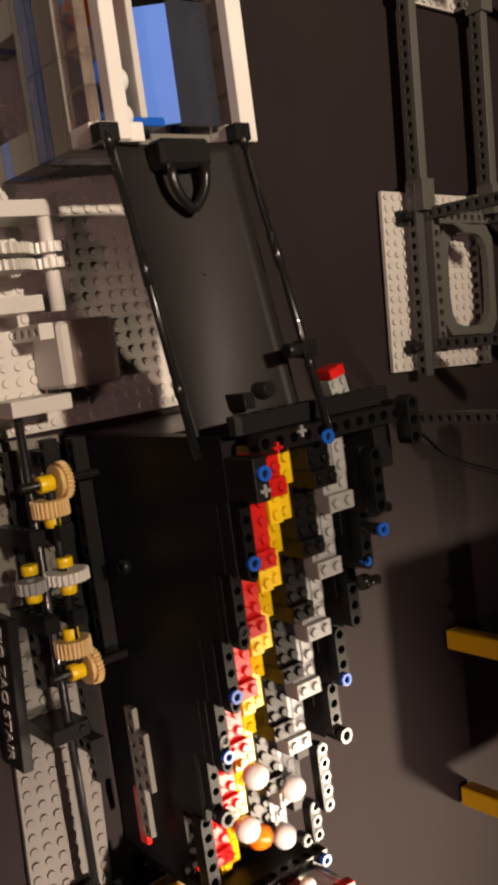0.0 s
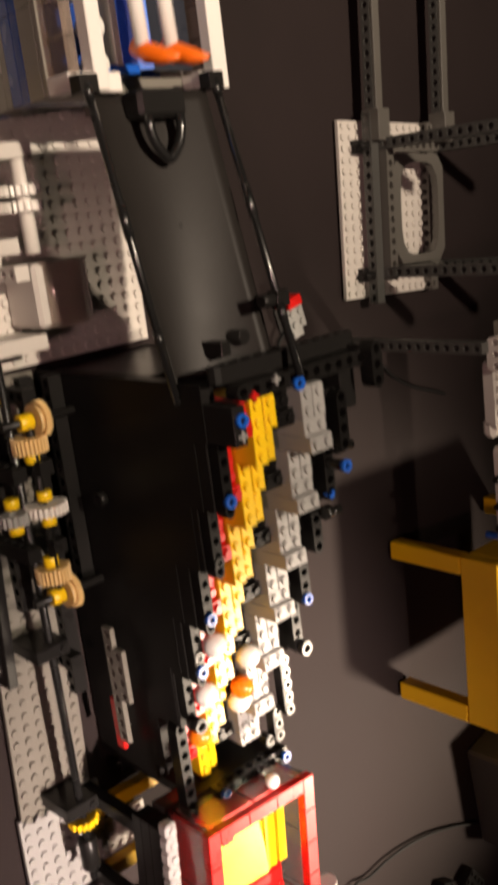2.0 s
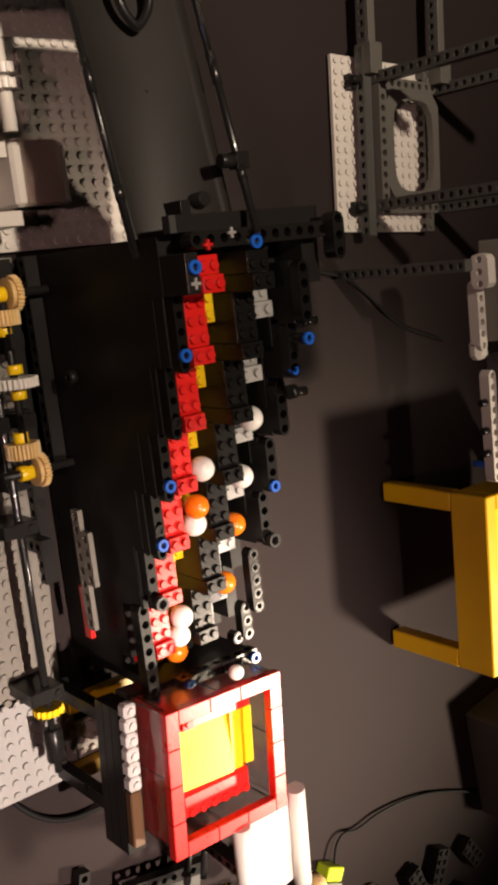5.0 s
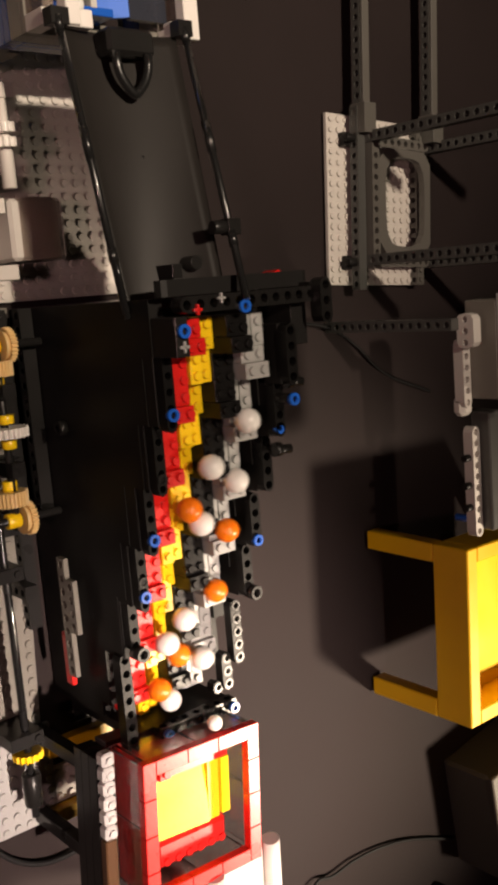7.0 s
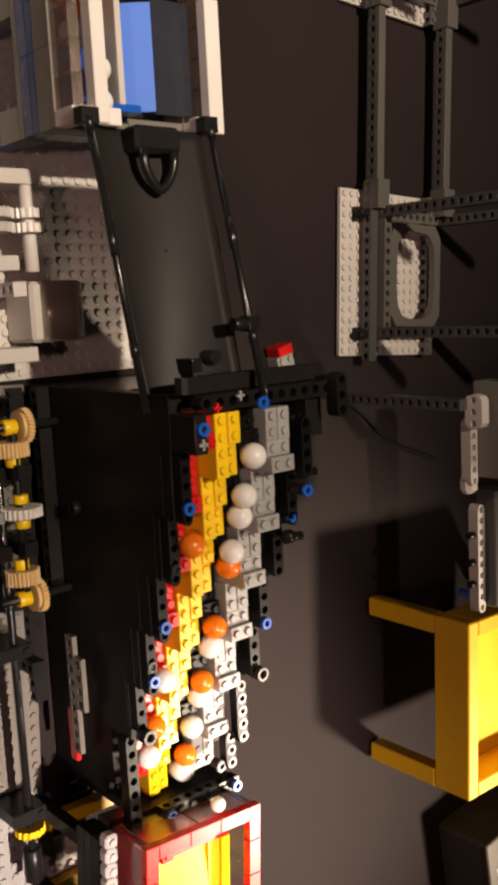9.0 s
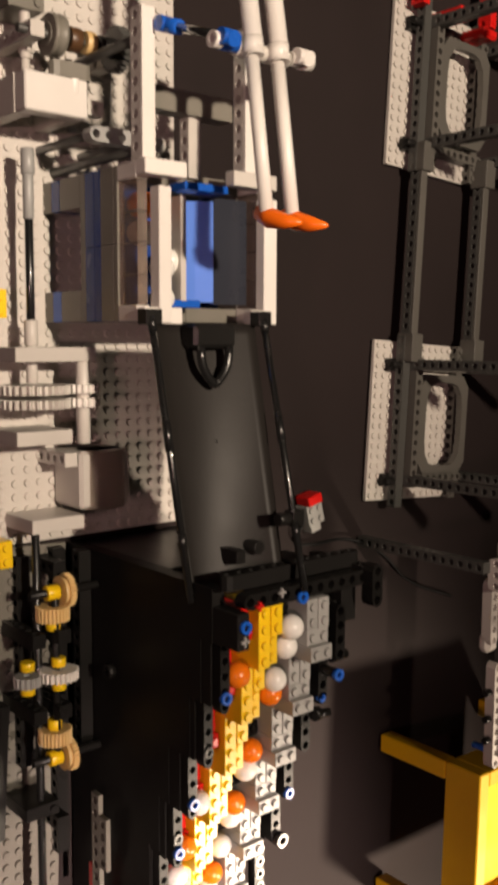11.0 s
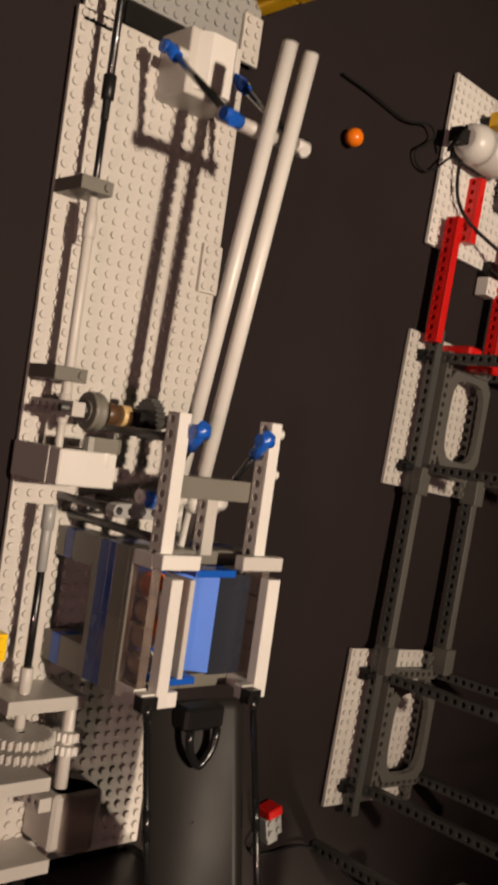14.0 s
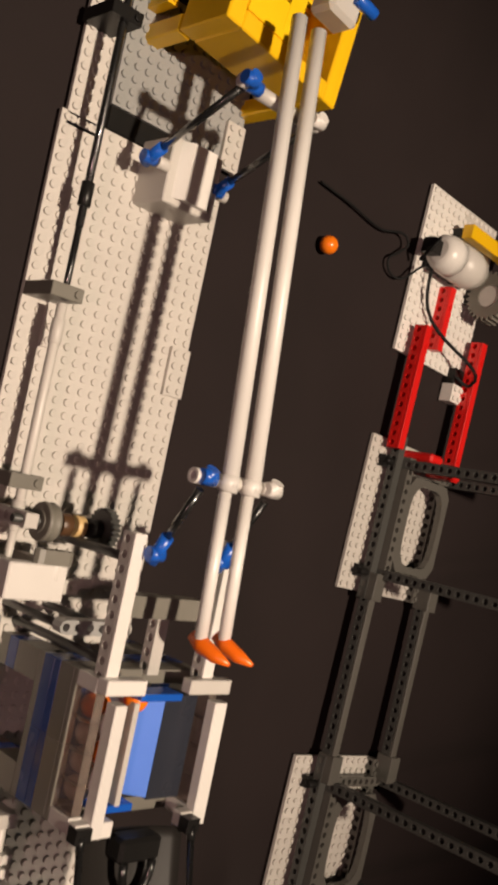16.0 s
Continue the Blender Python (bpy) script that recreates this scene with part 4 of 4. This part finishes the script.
part("connector", Kit().box(-0.006, 0.006, -0.012, 0.0, 0.010, 0.022), M_BLACK, t)
t = thing("tyre_wheel", FAR @ pose(-0.406, 0.074, 0.03), "ribbed grey wheel beside the motor", "wheel")
part("tyre", Kit().gear((0, 0, 0), 0.022, 0.016, 28, "y", 0.010), M_OLD, t)
part("hub", Kit().cyl((0, 0.001, 0), 0.010, 0.014, "y", 18), M_PALE, t)
part("stand", Kit().box(-0.006, 0.006, 0.002, 0.014, -0.030, -0.018), M_BLACK, t)
t = thing("amber_beam", FAR @ pose(-0.456, 0.036, 0.016), "amber yellow smooth beam over the far plate", "beam")
part("beam", Kit().box(0, 0.012, 0, 0.075, 0, 0.010), M_AMBER, t)
part("post", Kit().box(0.002, 0.010, 0.002, 0.010, -0.0128, 0), M_BLACK, t)
t = thing("cable_plug", FAR @ pose(-0.328, 0.080, 0.012), "white cable plug hanging beside the red beam", "plug")
part("body", Kit().brick(0, 0, -0.012, 2, 2, 0.012), M_WHITE, t)
part("socket", Kit().box(-0.014, 0, 0.0, 0.016, -0.012, -0.001), M_BLACK, t)
cable("motor_cable", [(-0.535, 0.124, 0.012), (-0.546, 0.118, 0.03), (-0.552, 0.13, 0.022), (-0.50, 0.15, 0.010), (-0.45, 0.215, 0.022), (-0.455, 0.205, 0.012)], 0.0015, M_CABLE, "black flat cable from the far motor")
cable("motor_cable", [(-0.556, 0.004, 0.001), (-0.552, 0.04, 0.0015), (-0.546, 0.078, 0.002), (-0.545, 0.112, 0.006), (-0.535, 0.105, 0.004), (-0.525, 0.095, 0.003), (-0.515, 0.11, 0.003), (-0.53, 0.128, 0.012)], 0.0010, M_CABLE, "thin black cable across the cloth to the motor")
k = Kit().ball((0, 0, 0), 0.007)
t = solo("stray_ball", k, M_BALLO, "orange plastic ball lying alone on the black cloth", "ball")
t.matrix_world = pose(-0.513, 0.020, 0.0062)

# ---------------- switch on the cloth ----------------
sw = thing("cable_connector", pose(-0.001, 0.024, -0.001, 0, 0, 14), "grey and red cable connector brick on the cloth", "connector")
part("body", Kit().brick(0, 0, 0, 2, 2, 0.012), M_GREY, sw)
part("cap", Kit().box(-0.0075, -0.0002, 0.001, 0.015, 0.0005, 0.0150, 0.0008), M_RED, sw, "red cap")
part("nose", Kit().box(0.0162, 0.022, 0.003, 0.013, 0.001, 0.010), M_GREY, sw)
cable("connector_cable", [(0.014, 0.028, 0.003), (0.024, 0.022, 0.002), (0.030, 0.04, 0.0015), (0.030, 0.07, 0.002), (0.034, 0.088, 0.004), (0.05, 0.12, 0.002), (0.075, 0.15, 0.002), (0.10, 0.21, 0.002)], 0.0012, M_CABLE, "black cable running over the cloth")

# ---------------- post and grey arm of the neighbouring machine ----------------
t = thing("side_machine", pose(0, 0.012, 0), "dark post carrying a grey holed arm over the yellow basket", "crane arm")
part("post", Kit().holed((0.031, 0.0798, 0.0), 15, "z", "y", S, S), M_DARK, t)
part("clamp", Kit().holed((0.028, 0.088, 0.118), 3, "x", "y", S, 0.014, rounded=True), M_PALE, t, "pale grey clamp")
part("arm_body", Kit().box(0.020, 0.088, 0.100, 0.118, 0.116, 0.142, 0.001), M_OLD, t)
part("arm_beam", Kit().holed((0.016, 0.100, 0.1425), 10, "x", "y", S, S), M_GREY, t)
part("arm_beam", Kit().holed((0.046, 0.091, 0.112), 6, "x", "z", S, S, rounded=True), M_PALE, t)
part("arm_end", Kit().box(0.086, 0.100, 0.091, 0.104, 0.108, 0.118, 0.003), M_PALE, t)
part("lower_arm", Kit().holed((0.108, 0.098, 0.112), 10, "x", "z", S, S, rounded=True), M_PALE, t)
part("lower_body", Kit().box(0.098, 0.184, 0.107, 0.120, 0.112, 0.128, 0.001), M_DARK, t)
part("pin", Kit().cyl((0.176, 0.102, 0.100), 0.0026, 0.014, "z"), M_BLUE, t, "blue pin")
for u in (0.13, 0.15, 0.166):
    part("pin", Kit().cyl((u, 0.092, 0.116), 0.0025, 0.008, "y"), M_BLACK, t)


# ---------------- yellow basket on legs ----------------
def yellow_basket(m, label, lx, ly, z0, z1, leg, grid):
    t = thing("yellow_basket", m, label, "basket", "yellow baskets")
    w = 0.012
    part("wall", Kit().box(0, lx, 0, w, z0, z1, 0.001), M_AMBER, t)
    part("wall", Kit().box(0, lx, ly - w, ly, z0, z1, 0.001), M_AMBER, t)
    part("wall", Kit().box(0, w, w, ly - w, z0, z1, 0.001), M_AMBER, t)
    part("wall", Kit().box(lx - w, lx, w, ly - w, z0, z1, 0.001), M_AMBER, t)
    if grid:
        n = 12
        for i in range(n):
            a = w + (lx - 2 * w) * i / n
            part("floor_slat", Kit().box(a, a + 0.0036, w, ly - w, z0 + 0.004, z0 + 0.007), M_YELLOW, t)
        part("floor_bar", Kit().box(w, lx - w, ly / 2 - 0.004, ly / 2 + 0.004, z0 + 0.0035, z0 + 0.0076), M_YELLOW, t)
    else:
        part("basket_floor", Kit().box(w, lx - w, w, ly - w, z0, z0 + 0.006), M_YELLOW, t)
    for x in (0.0, lx - leg):
        for y in (0.0, ly - leg):
            part("leg", Kit().box(x, x + leg, y, y + leg * 0.9, -0.001, z0 - 0.0005, 0.001), M_AMBER, t)
    return t


yellow_basket(pose(0.2045, 0.1245, 0, 0, 0, -1.5), "amber yellow open basket standing on four square legs", 0.1410, 0.150, 0.067, 0.100, 0.015, False)
yb = yellow_basket(pose(-0.686, -0.160, 0.0, 0, 0, -7), "amber yellow slotted basket that catches the balls", 0.110, 0.098, 0.036, 0.078, 0.012, True)
part("inner_frame", Kit().box(0.012, 0.098, 0.040, 0.052, 0.060, 0.0785).box(0.076, 0.098, 0.012, 0.040, 0.070, 0.0785), M_YELLOW, yb)
part("motor_block", Kit().box(0.044, 0.066, 0.060, 0.086, 0.070, 0.090, 0.003), M_PALE, yb, "pale block in the basket")
part("motor_pin", Kit().cyl((0.05, 0.076, 0.092), 0.004, 0.018, "y"), M_BLUE, yb, "blue pin")
yb2 = thing("slope_brick", pose(-0.612, -0.196, P), "small yellow slope brick by the shaft", "brick")
part("body", Kit().brick(0, 0.020, 0, 2, 1, 0.02), M_AMBER, yb2)

# dark grey boxes and a grey case behind the yellow basket
t = thing("grey_case", pose(0.440, 0.205, -0.001, 0, 0, 8), "dark grey smooth case beside the basket", "case")
part("body", Kit().box(0, 0.11, 0, 0.14, 0, 0.05, 0.003), M_DARK, t)
part("lid", Kit().box(0.002, 0.108, 0.002, 0.138, 0.0502, 0.054, 0.001), M_OLD, t)
part("label_panel", Kit().box(0.03, 0.07, 0.012, 0.05, 0.0541, 0.0546), M_WHITE, t, "blank white panel")

# ---------------- clutter at the lift's foot ----------------
t = thing("control_box", pose(0.380, -0.213, -0.001, 0, 0, -12), "black beam assembly with red and white bricks", "mechanism")
for i, (a, b2, n) in enumerate(((0.0, 0.02, 9), (0.012, 0.05, 8), (0.03, 0.085, 9), (0.05, 0.11, 7))):
    part("beam", Kit().holed((a, b2, 0.012 * (i % 2) + 0.001), n, "y" if i % 2 else "x", "z"), M_BLACK, t)
part("brick", Kit().brick(0.020, 0.074, 0.0215, 2, 1, B), M_RED, t, "red studded brick")
part("brick", Kit().brick(0.020, 0.046, 0.0215, 2, 1, B), M_WHITE, t, "white studded brick")
part("brick", Kit().box(0.010, 0.030, 0.010, 0.024, 0.010, 0.024, 0.001), M_RED, t, "red brick")
for y in (0.09, 0.104):
    part("axle", Kit().cyl((-0.012, y, 0.030), 0.0026, 0.03, "x"), M_BLACK, t)
    part("bush", Kit().cyl((-0.016, y, 0.030), 0.0042, 0.005, "x"), M_PALE, t)
part("post", Kit().box(0.02, 0.06, 0.07, 0.11, 0.0, 0.020, 0.001), M_DARK, t)
t = thing("axle_holder", pose(0.431, -0.139, 0.0), "black bracket with two metal-tipped axles beside the trough", "bracket")
part("block", Kit().holed((-0.012, -0.020, 0.0), 6, "z", "x").box(-0.012, 0.020, -0.020, -0.004, 0.030, 0.054, 0.001), M_BLACK, t)
for x, a in ((-0.010, -0.004), (0.006, -0.004)):
    part("axle", Kit().bar((x, a, 0.046), (x - 0.003, a + 0.026, 0.048), 0.0026), M_BLACK, t)
    part("axle_tip", Kit().bar((x - 0.003, a + 0.0262, 0.048), (x - 0.0036, a + 0.032, 0.0484), 0.0036), M_CHROME, t, "shiny metal tip")
t = thing("sensor_brick", pose(0.490, 0.012, -0.001, 0, 0, -28), "lime green and grey sensor brick on the cloth", "sensor")
part("body", Kit().box(0.010, 0.030, 0, 0.018, 0, 0.016, 0.001), M_GREY, t)
part("cap", Kit().box(-0.002, 0.0095, 0.0, 0.018, 0, 0.014, 0.001), M_LIME, t, "lime green cap")
part("nose", Kit().cyl((0.018, 0.009, 0.0162), 0.004, 0.006, "z"), M_PALE, t)
cable("floor_cable", [(0.30, -0.24, 0.001), (0.345, -0.20, 0.0015), (0.352, -0.15, 0.0015), (0.36, -0.11, 0.002), (0.42, -0.08, 0.002)], 0.0017, M_CABLE, "black cable on the cloth behind the bucket")
for x, y, r in ((0.552, 0.105, 20), (0.545, 0.148, -25), (0.565, 0.178, 35), (0.600, 0.120, -12), (0.602, 0.165, 15), (0.630, 0.190, 50)):
    t = thing("black_brick", pose(x, y, -0.001, 0, 0, r), "glossy black studded brick lying loose", "brick", "loose black bricks")
    part("body", Kit().brick(0, 0, 0, 4, 2, B), M_BLACK, t)
t = thing("black_beam", pose(0.408, -0.080, 0.088, 0, 60, 8), "black holed beam leaning beside the trough", "beam")
part("beam", Kit().holed((0, 0, 0), 11, "x", "y", S, S, rounded=True), M_EDGE, t)
cable("sensor_cable", [(0.500, 0.022, 0.006), (0.478, 0.036, 0.003), (0.4816, 0.0551, 0.002), (0.4804, 0.0834, 0.002), (0.4875, 0.13, 0.002), (0.5028, 0.1725, 0.002), (0.5223, 0.2125, 0.002)], 0.0013, M_CABLE, "black cable from the lime sensor over the cloth")
t = thing("chess_piece", pose(0.450, -0.040, 0.0), "small tan turned peg beside the trough", "peg")
part("body", Kit().turned([(0, 0.007), (0.01, 0.007), (0.012, 0.004), (0.050, 0.004), (0.054, 0.006), (0.062, 0.005), (0.066, 0.002)], (0, 0, 0), "z", 18), M_TAN, t)
t = thing("clear_peg", pose(0.5400, 0.0420, -0.004), "pale grey pin block lying near the trough", "peg")
part("body", Kit().holed((0, 0, 0.003), 4, "y", "z", rounded=True).holed((0.008, 0, 0.003), 4, "y", "z", rounded=True), M_PALE, t)

# ---------------- swinging rails ----------------
PIV, ROCK = (-0.281, 0.1070), (-0.501, 0.032)
CRANK, ROCKER, RAIL = 0.0525, 0.0830, 0.2115


def linkage(t):
    """Crank angle, rail origin, rail pitch and rocker angle at t seconds (x and z plane)."""
    turn = 86.0 * (t - 11.0)
    th = radians(70.5 + turn + 8.3 * math.sin(radians(turn)))
    ex, ez = PIV[0] + CRANK * math.cos(th), PIV[1] + CRANK * math.sin(th)
    dx, dz = ROCK[0] - ex, ROCK[1] - ez
    d = math.hypot(dx, dz)
    a = (RAIL ** 2 - ROCKER ** 2 + d * d) / (2 * d)
    h = math.sqrt(max(0.0, RAIL ** 2 - a * a))
    px, pz = ex + a * dx / d, ez + a * dz / d
    bx_, bz_ = px + h * dz / d, pz - h * dx / d
    cx_, cz_ = px - h * dz / d, pz + h * dx / d
    if cz_ > bz_:
        bx_, bz_ = cx_, cz_
    pitch = math.atan2(ez - bz_, ex - bx_)
    rock = math.atan2(bz_ - ROCK[1], bx_ - ROCK[0])
    return th, (ex, ez), pitch, rock


RY1, RY2, JN, JF = -0.1500, -0.1335, -0.1665, -0.1230
rails = thing("scoop_rails", pose(0, 0, 0), "pair of white tubes with orange scoop tips on blue joints", "rails")
SKEW = 0.035  # the tubes run slightly askew to the cross tubes
for y0 in (RY1 - 0.0035, RY2 - 0.0035):
    def at(x, z):
        return (x, y0 - SKEW * x, z)
    part("long_tube", Kit().tube(at(-0.260, 0.0035), at(0.006, 0.0), 0.0045, 0.003), M_WHITE, rails)
    part("tube_collar", Kit().bar(at(-0.003, -0.0005), at(0.005, -0.001), 0.0054), M_WHITE, rails)
    part("short_tube", Kit().bar(at(0.004, -0.002), at(0.0805, -0.005), 0.0034, 14), M_WHITE, rails)
    y = y0 - SKEW * 0.08
    k = Kit()
    pts = [((x + 0.0015, y + dy, z - 0.001), r) for x, dy, z, r in ((0.077, 0, -0.009, 0.0038), (0.082, 0.001, -0.003, 0.0048), (0.086, 0.003, 0.005, 0.0037), (0.089, 0.005, 0.013, 0.0011))]
    k.sweep([p for p, r in pts], [r for p, r in pts], 12)
    part("scoop_tip", k, M_ORANGE, rails, "orange curved horn tip")
for x in (0.0, -RAIL):
    part("cross_tube", Kit().bar((x, JN + 0.006, -0.006), (x, JF - 0.004, -0.006), 0.0040), M_PALE, rails)
    part("joint", Kit().bar((x, JN - 0.004, -0.004), (x, JN + 0.0055, -0.004), 0.0041), M_BLUE, rails, "blue joint")
    part("joint_cap", Kit().tube((x, JN - 0.009, -0.004), (x, JN - 0.0035, -0.004), 0.0040, 0.0022), M_WHITE, rails)
    part("joint", Kit().bar((x, JF - 0.004, -0.004), (x, JF + 0.004, -0.004), 0.0036), M_PALE, rails, "pale joint sleeve")
    part("joint_cap", Kit().tube((x, JF + 0.0035, -0.004), (x, JF + 0.010, -0.004), 0.0042, 0.0024), M_WHITE, rails)


def link(length, y, label, end=None):
    t = thing("swing_link", pose(0, 0, 0), label, "link", "swing links")
    part("axle", Kit().bar((0.008, y, 0), (length - 0.008, y, 0), 0.0023), M_ROD, t)
    for x in (0.0, length):
        part("joint", Kit().bar((x - 0.003 if x else -0.005, y, 0), (x + 0.005 if x else 0.012, y, 0), 0.0037).bar((x, y - 0.005, 0), (x, y + 0.004, 0), 0.0039), end if end and x else M_BLUE, t, "pale joint" if end and x else "blue joint")
    return t


crank_links = [link(CRANK, JN - 0.002, "black axle link with blue joints on the frame"), link(CRANK, JF + 0.002, "black axle link with a blue and a pale joint", M_WHITE)]
rock_links = [link(ROCKER, JN - 0.005, "black axle link with blue joints on the block"), link(ROCKER, JF + 0.006, "black axle link with a blue and a pale joint", M_WHITE)]

# ---------------- balls ----------------
WHITE_BALL = Kit().ball((0, 0, 0), 0.0068).mesh("ball", M_BALLW)
ORANGE_BALL = Kit().ball((0, 0, 0), 0.0068).mesh("ball", M_BALLO)


def make_ball(colour):
    word = "white" if colour == "w" else "orange"
    return tagged(new("ball", WHITE_BALL if colour == "w" else ORANGE_BALL), f"glossy {word} plastic ball travelling through the machine", "ball", "travelling balls")


PERIOD, PEAK, LIFT_BY = 0.70, 3.31, 0.0099


def row_lift(t):
    """Rise of the yellow and grey rows; the red and black rows go the other way."""
    return LIFT_BY * math.cos(2 * math.pi * (t - PEAK) / PERIOD)


SPEED = 0.0158
LANES = [0.0143, 0.0285, 0.0435, 0.0580, 0.0435, 0.0285]
# colour, time at the top, lane count at the first peak
BALLS = [("w", 10.33, 4), ("w", 11.72, 0), ("w", 12.45, 4), ("o", 13.10, 2), ("w", 13.75, 0), ("o", 14.30, 4), ("o", 16.7, 4), ("w", 17.5, 0), ("w", 18.3, 2), ("o", 19.0, 0),
         ("w", 19.6, 4), ("o", 20.3, 2), ("w", 21.0, 0), ("w", 21.6, 2), ("o", 22.3, 4), ("w", 23.0, 0), ("o", 23.8, 2), ("w", 24.6, 4)]
REST = [(-0.1660, -0.1665, 0.084), (-0.1515, -0.1665, 0.084), (-0.1880, -0.1660, 0.0955), (-0.1735, -0.1660, 0.0955), (-0.1590, -0.1660, 0.0955), (-0.2000, -0.1480, 0.0915), (-0.1450, -0.1640, 0.0965)]


def ball_place(i, arrive, t):
    """Where ball i is at t: queue, stairs, chute, hopper."""
    u = 0.014 + SPEED * (arrive - t)
    if u > 0.236:
        return LIFT @ Vector((0.2300, 0.028 + 0.014 * (i % 3), 0.0370))
    if u > 0.014:
        n = 2 * (t - PEAK) / PERIOD + BALLS[i][2]
        base, f = math.floor(n), n - math.floor(n)
        ease = min(1.0, max(0.0, (f - 0.3) / 0.4))
        ease = ease * ease * (3 - 2 * ease)
        a, b2 = LANES[base % 6], LANES[(base + 1) % 6]
        z = 0.1500 - DROP / PITCH * (u - 0.044) + 0.0078 - LIFT_BY * abs(math.cos(math.pi * f))
        return LIFT @ Vector((u, a + (b2 - a) * ease, z))
    s = t - arrive
    start = LIFT @ Vector((0.014, 0.0435, 0.166))
    lip = Vector((-0.006, -0.126, 0.168))
    mid = Vector((-0.075, -0.128, 0.127))
    edge = Vector((-0.136, -0.122, 0.119))
    slide_ = Vector((-0.162, -0.146, 0.0945))
    rest = Vector(REST[i % len(REST)])
    legs = [(0.0, start), (0.19, lip), (0.34, mid), (0.44, edge), (0.56, slide_), (0.66, rest + Vector((0, 0.012, 0.006))), (0.80, rest)]
    for (s0, a), (s1, b2) in zip(legs, legs[1:]):
        if s <= s1:
            return a.lerp(b2, (s - s0) / (s1 - s0))
    return rest


travel = [(make_ball(c), i, arrive) for i, (c, arrive, lane) in enumerate(BALLS)]
# balls already resting in the hopper, and two that ride the rails
for i, c in enumerate("ow"):
    bl = make_ball(c)
    bl.matrix_world = pose(-0.195 + 0.0145 * i, -0.1665, 0.084)
    bl["label"] = "plastic ball resting behind the clear hopper wall"
riders = [(make_ball("w"), 14.10, 0.016, 0.40), (make_ball("w"), 14.10, 0.0, 0.55)]
RMID = (RY1 + RY2) / 2 - 0.0045


def rider_place(pick, gap, rest, t):
    """A ball scooped at pick seconds, then rolling down the rails into the basket."""
    th, (ex, ez), pitch, rock = linkage(max(t, pick))
    s = max(0.0, t - pick - rest)
    along = 0.074 - gap - 0.15 * s * s - 0.13 * s ** 3
    if along < -0.300:
        return Vector((-0.640 - gap, -0.130 + gap, 0.052))
    there = Vector((ex + along * math.cos(pitch) - 0.0085 * math.sin(pitch), RMID, ez + along * math.sin(pitch) + 0.0062 * math.cos(pitch) + 0.0015))
    wait = Vector((-0.146 - gap, -0.1630, 0.0940))
    return wait.lerp(there, min(1.0, max(0.0, (t - pick + 0.7) / 0.7)))


def motions():
    steps = [i * 0.1 for i in range(161)]
    walk(rails, [(t, pose(linkage(t)[1][0], 0, linkage(t)[1][1], 0, -math.degrees(linkage(t)[2]), 0)) for t in steps])
    for ob in crank_links:
        walk(ob, [(t, pose(PIV[0], 0, PIV[1], 0, -math.degrees(linkage(t)[0]), 0)) for t in steps])
    for ob in rock_links:
        walk(ob, [(t, pose(ROCK[0], 0, ROCK[1], 0, -math.degrees(linkage(t)[3]), 0)) for t in steps])
    fine = [i / 15 for i in range(241)]
    for ob, way in ((yellow, 1), (grey, 1), (red, -0.78), (black, -1)):
        walk(ob, [(t, pose(0, 0, way * row_lift(t))) for t in fine])
    for ob, i, arrive in travel:
        walk(ob, [(t, Matrix.Translation(ball_place(i, arrive, t))) for t in fine])
    for ob, pick, gap, rest in riders:
        walk(ob, [(t, Matrix.Translation(rider_place(pick, gap, rest, t))) for t in steps])


motions()
